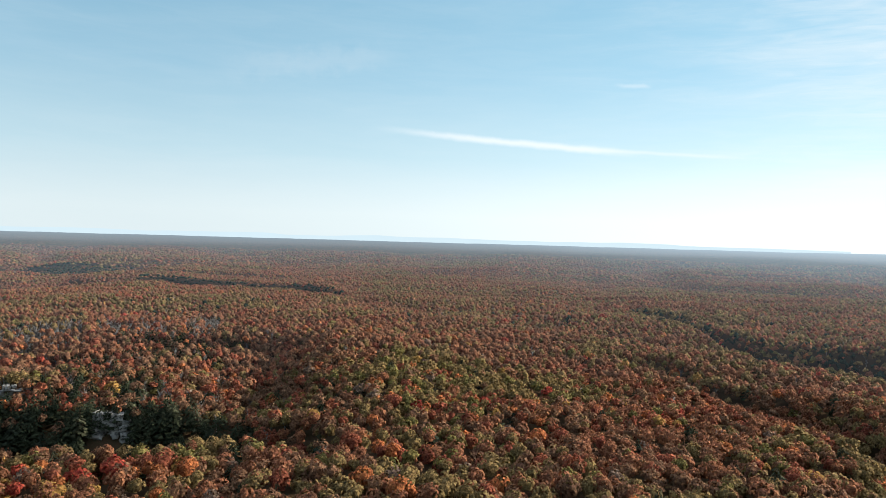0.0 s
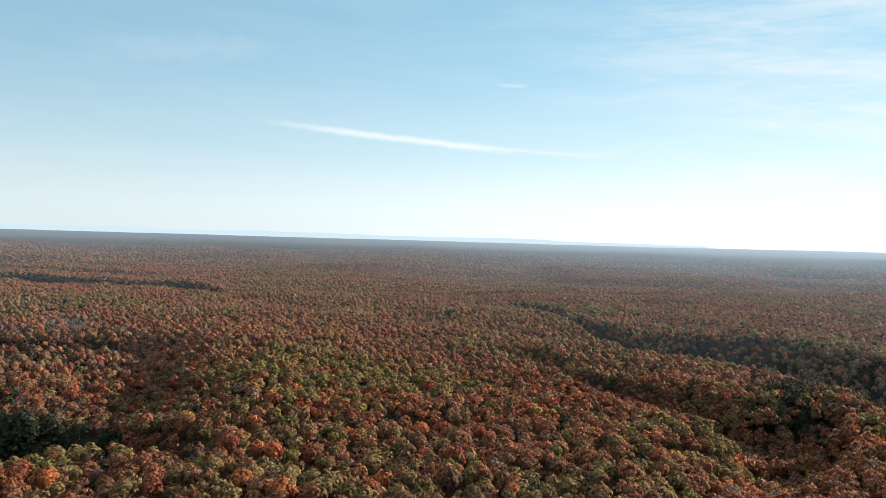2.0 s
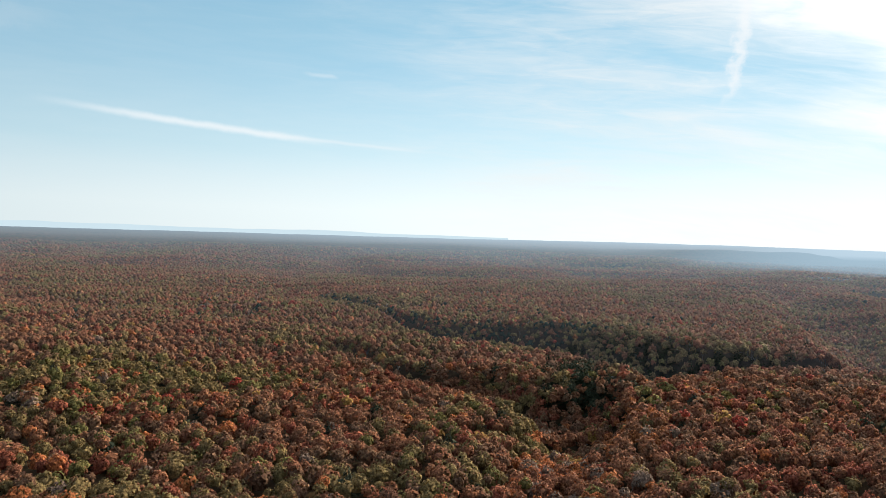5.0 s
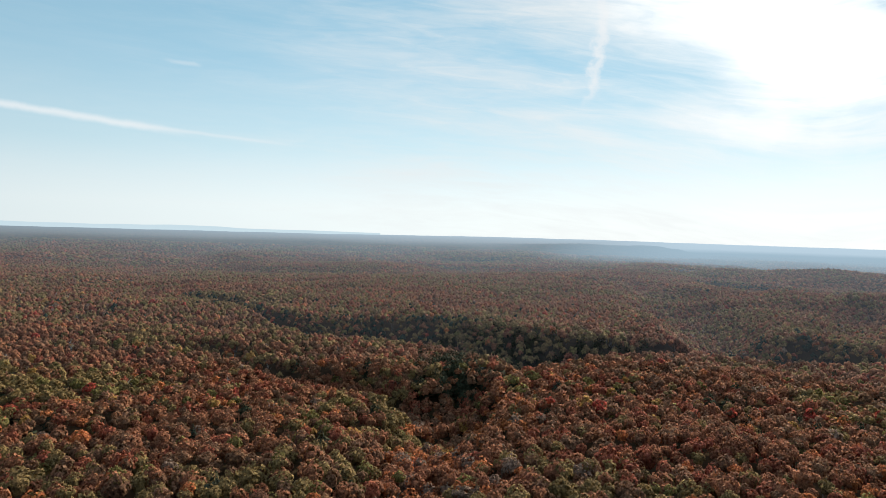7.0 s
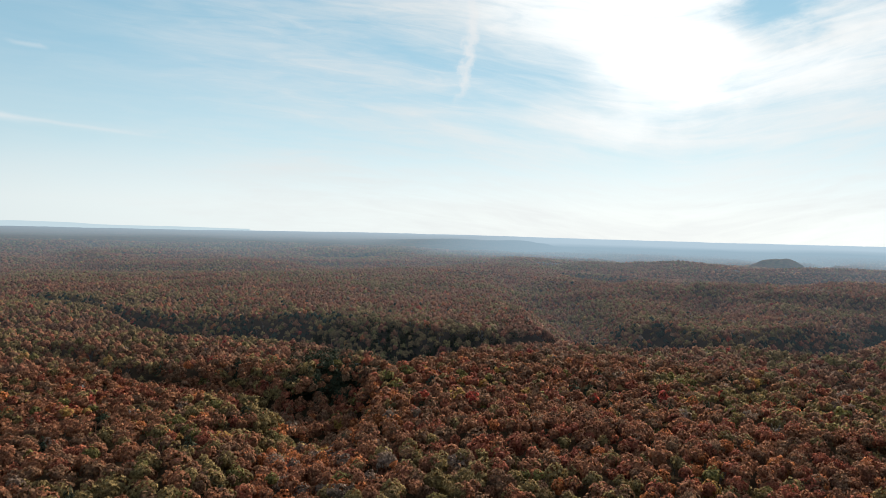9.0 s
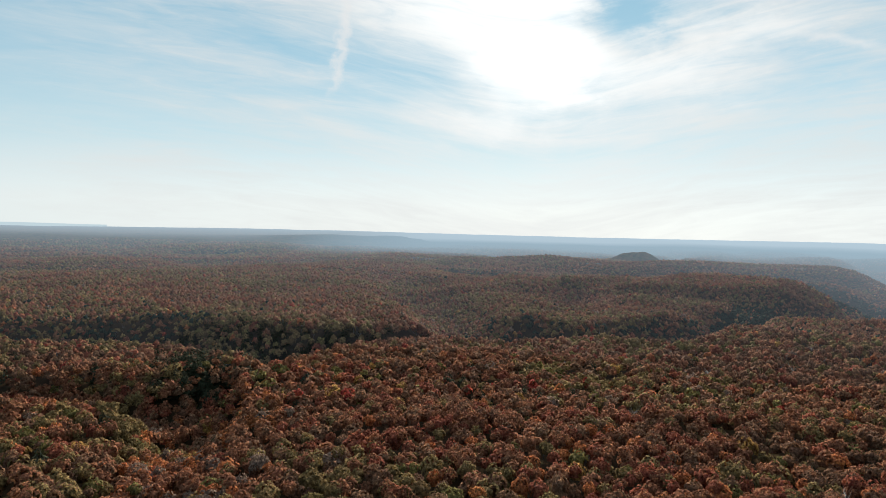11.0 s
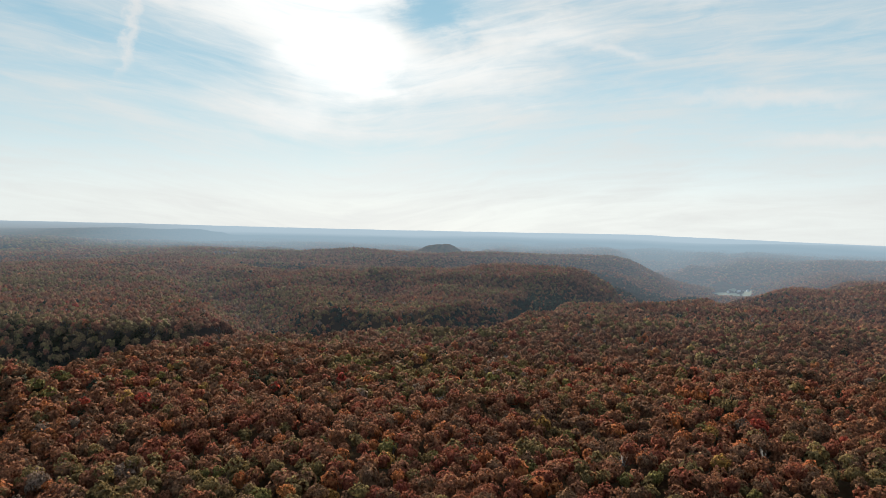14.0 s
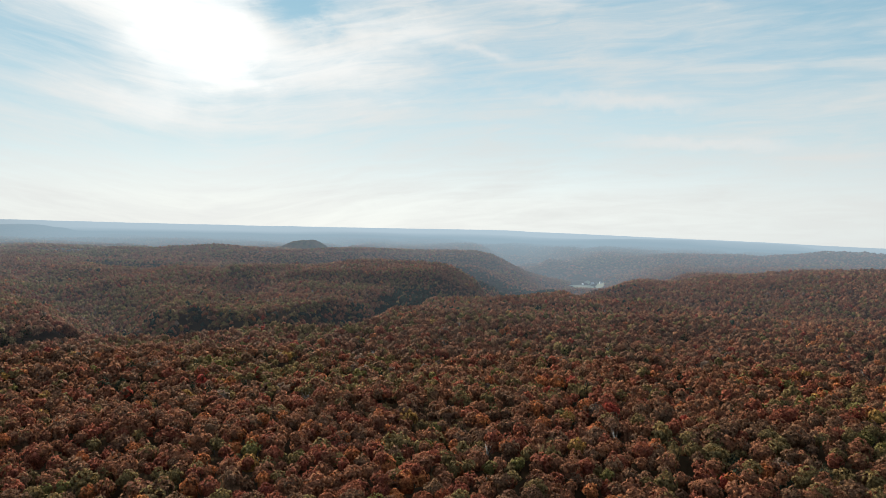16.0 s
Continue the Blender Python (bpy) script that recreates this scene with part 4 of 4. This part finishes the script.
def make_slab(rng, lx, ly, lz):
    """One weathered block with broken corners."""
    bm = bmesh.new()
    bmesh.ops.create_cube(bm, size=1)
    bmesh.ops.scale(bm, verts=bm.verts, vec=(lx, ly, lz))
    bmesh.ops.bevel(bm, geom=list(bm.edges), offset=min(lx, ly, lz) * 0.18, segments=1, affect="EDGES")
    for v in bm.verts:
        v.co += Vector(rng.uniform(-0.2, 0.2, 3) * min(lx, ly, lz) * 1.2)
    return bm


def make_outcrop(seed, az, r, z, width, height, label, mat=None):
    """A ledge of stacked sandstone beds that faces the camera."""
    rng = np.random.default_rng(seed)
    rock = new("rock_outcrop")
    rock.matrix_basis = pose(r * math.sin(radians(az)), r * math.cos(radians(az)), z, 0, 0, -az - 18)
    level = -3.0
    while level < height:
        thick = rng.choice([0.9, 1.6, 3.0, 5.0]) * rng.uniform(0.8, 1.2)
        spread = 1.1 - 0.5 * max(level, 0) / height
        x = -width / 2 * spread * rng.uniform(0.7, 1.05)
        end = width / 2 * spread * rng.uniform(0.7, 1.05)
        while x < end:
            long = rng.choice([1.6, 3.5, 7.0]) * rng.uniform(0.7, 1.4)
            tilt = rng.uniform(0.75, 1.12)
            slab = part("rock_slab", make_slab(rng, long, rng.uniform(5, 8), thick * tilt), mat or ROCK, rock)
            slab.matrix_basis = pose(x + long / 2, 2.5 + 0.12 * level + rng.uniform(-2.4, 2.4), level + thick * tilt / 2, rng.uniform(-4, 4), rng.uniform(-5, 5), rng.uniform(-14, 14))
            x += long * rng.uniform(0.85, 1.08)
        level += thick * 0.94
    tagged(rock, label, "rock")


def ground_at(az, r):
    return float(land(np.array([r * math.sin(radians(az))]), np.array([r * math.cos(radians(az))]))[0])


make_outcrop(5, -24.9, 522, ground_at(-24.9, 519) + 1, 28, 13, "pale grey sandstone ledge at the foot of a pine slope")
make_outcrop(6, -31.3, 602, ground_at(-31.3, 602), 14, 16, "pale grey sandstone cliff at the rim of the gorge")
make_outcrop(7, 38.6, 648, ground_at(38.6, 648), 6, 5, "small grey rock face among dark conifers")


# ---- the farm in the valley ----
def hazed_material(name, low, high, scale, rough=0.8):
    m, g = material(name)
    spot = g.add("ShaderNodeTexCoord").outputs["Object"]
    tone = g.mix(g.noise(spot, scale, 5.0, 0.6), (*low, 1), (*high, 1))
    lit = g.add("ShaderNodeBsdfPrincipled", {"Base Color": tone, "Roughness": rough}).outputs[0]
    # distance haze is mixed into the surface as glow
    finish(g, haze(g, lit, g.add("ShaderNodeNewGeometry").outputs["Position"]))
    return m


MEADOW = hazed_material("dry_meadow", (0.12, 0.14, 0.075), (0.21, 0.21, 0.13), 0.05, 0.95)
WHITEWASH = hazed_material("white_boards", (0.62, 0.62, 0.60), (0.80, 0.80, 0.78), 0.8)
TIN = hazed_material("grey_tin_roof", (0.30, 0.31, 0.32), (0.45, 0.46, 0.47), 0.6, 0.5)
DARK_PANE = hazed_material("dark_pane", (0.03, 0.035, 0.04), (0.06, 0.065, 0.07), 0.5, 0.15)
PALE_LEDGE = hazed_material("far_pale_sandstone", (0.30, 0.28, 0.25), (0.48, 0.46, 0.42), 0.2, 0.95)
BRICK = hazed_material("red_brick", (0.25, 0.09, 0.06), (0.33, 0.13, 0.09), 2.0, 0.9)


def block(x0, x1, y0, y1, z0, z1):
    bm = bmesh.new()
    bmesh.ops.create_cube(bm, size=1)
    bmesh.ops.scale(bm, verts=bm.verts, vec=(x1 - x0, y1 - y0, z1 - z0))
    bmesh.ops.translate(bm, verts=bm.verts, vec=((x0 + x1) / 2, (y0 + y1) / 2, (z0 + z1) / 2))
    return bm


def gable(lx, ly, z0, z1, over):
    """A pitched roof with some thickness and an overhang."""
    bm = bmesh.new()
    x, y, t = lx / 2 + over, ly / 2 + over, 0.25
    ring = []
    for s in (-x, x):
        ring.append([bm.verts.new(p) for p in ((s, -y, z0 - 0.2), (s, 0, z1), (s, y, z0 - 0.2), (s, y, z0 - 0.2 + t), (s, 0, z1 + t), (s, -y, z0 - 0.2 + t))])
    n = 6
    for i in range(n):
        bm.faces.new((ring[0][i], ring[0][(i + 1) % n], ring[1][(i + 1) % n], ring[1][i]))
    bm.faces.new(ring[0][::-1])
    bm.faces.new(ring[1])
    return bm


def gabled_walls(lx, ly, z0, z1):
    bm = bmesh.new()
    x, y = lx / 2, ly / 2
    a = [bm.verts.new(p) for p in ((-x, -y, -1.5), (-x, y, -1.5), (-x, y, z0), (-x, 0, z1), (-x, -y, z0))]
    b = [bm.verts.new((-v.co.x, v.co.y, v.co.z)) for v in a]
    for i in range(5):
        bm.faces.new((a[i], b[i], b[(i + 1) % 5], a[(i + 1) % 5]))
    bm.faces.new(a)
    bm.faces.new(b[::-1])
    return bm


def make_house(name, az, r, turn, lx, ly, z0, z1, label, category, chimney=True):
    house = new(name)
    house.matrix_basis = pose(r * math.sin(radians(az)), r * math.cos(radians(az)), ground_at(az, r) + 0.9, 0, 0, turn)
    part("wall", gabled_walls(lx, ly, z0, z1), WHITEWASH, house)
    part("roof", gable(lx, ly, z0, z1, 0.5), TIN, house, "grey metal roof")
    part("door", block(-0.5, 0.5, -ly / 2 - 0.06, -ly / 2 + 0.02, 0, 2.1), DARK_PANE, house, "dark door")
    for k in (-0.36, -0.2, 0.2, 0.36):
        part("window", block(k * lx - 0.5, k * lx + 0.5, -ly / 2 - 0.05, -ly / 2 + 0.02, 1.0, 2.4), DARK_PANE, house)
    if chimney:
        part("chimney", block(lx * 0.3, lx * 0.3 + 0.9, -0.45, 0.45, z0, z1 + 1.2), BRICK, house, "red brick chimney")
    return tagged(house, label, category)


make_outcrop(8, -28.4, 2480, ground_at(-28.4, 2480) + 6, 30, 12, "pale sandstone cliff on a far wooded hillside", PALE_LEDGE)
make_house("farmhouse", 92.55, 2655, 5, 11, 7, 4.2, 6.6, "white farmhouse with a grey metal roof in a valley meadow", "house")
make_house("barn", 93.3, 2670, -30, 14, 8, 4.5, 8, "large white barn on a valley meadow", "barn", False)
make_house("farmhouse", 93.9, 2650, 20, 9, 7, 3.6, 6.0, "small white farmhouse at the edge of a meadow", "house")
make_house("farmhouse", -25.6, 2430, 25, 16, 9, 5.0, 8.5, "white house standing alone in far brown woods", "house")


def ground_patch(name, az, r, half_x, half_y, lift, mat, label, category, flat=False):
    """A patch with a wavy outline that lies on the ground."""
    s, c = math.sin(radians(az)), math.cos(radians(az))
    rings, sides = 6, 28
    pts = [(0.0, 0.0)]
    for q in range(1, rings + 1):
        for k in range(sides):
            a = 2 * math.pi * k / sides
            w = (q / rings) * (1 + 0.16 * math.sin(3 * a + az) + 0.09 * math.sin(5 * a))
            pts.append((w * half_x * math.cos(a), w * half_y * math.sin(a)))
    p = np.array(pts)
    x, y = r * s + p[:, 0] * c + p[:, 1] * s, r * c - p[:, 0] * s + p[:, 1] * c
    z = np.full(len(x), ground_at(az, r)) if flat else land(x, y)
    f = [(0, 1 + k, 1 + (k + 1) % sides) for k in range(sides)]
    for q in range(rings - 1):
        a, b = 1 + q * sides, 1 + (q + 1) * sides
        for k in range(sides):
            t = (k + 1) % sides
            f += [(a + k, b + k, b + t), (a + k, b + t, a + t)]
    ob = mesh_object(name, np.stack([x, y, z + lift], 1), np.array(f)[:, ::-1], mat, smooth=True)
    tagged(ob, label, category, kind="structure")


ground_patch("ground_meadow", 92.9, 2575, 60, 130, 0.9, MEADOW, "pale green mown meadow in the valley", "meadow")
WATER, wg = material("bright_water")
finish(wg, wg.add("ShaderNodeBsdfPrincipled", {"Base Color": (0.20, 0.24, 0.26, 1), "Roughness": 0.12, "Specular IOR Level": 0.8}).outputs[0])
ground_patch("water", 87.3, 3400, 44, 55, 3.0, WATER, "bend of a bright river in the far valley", "river", flat=True)
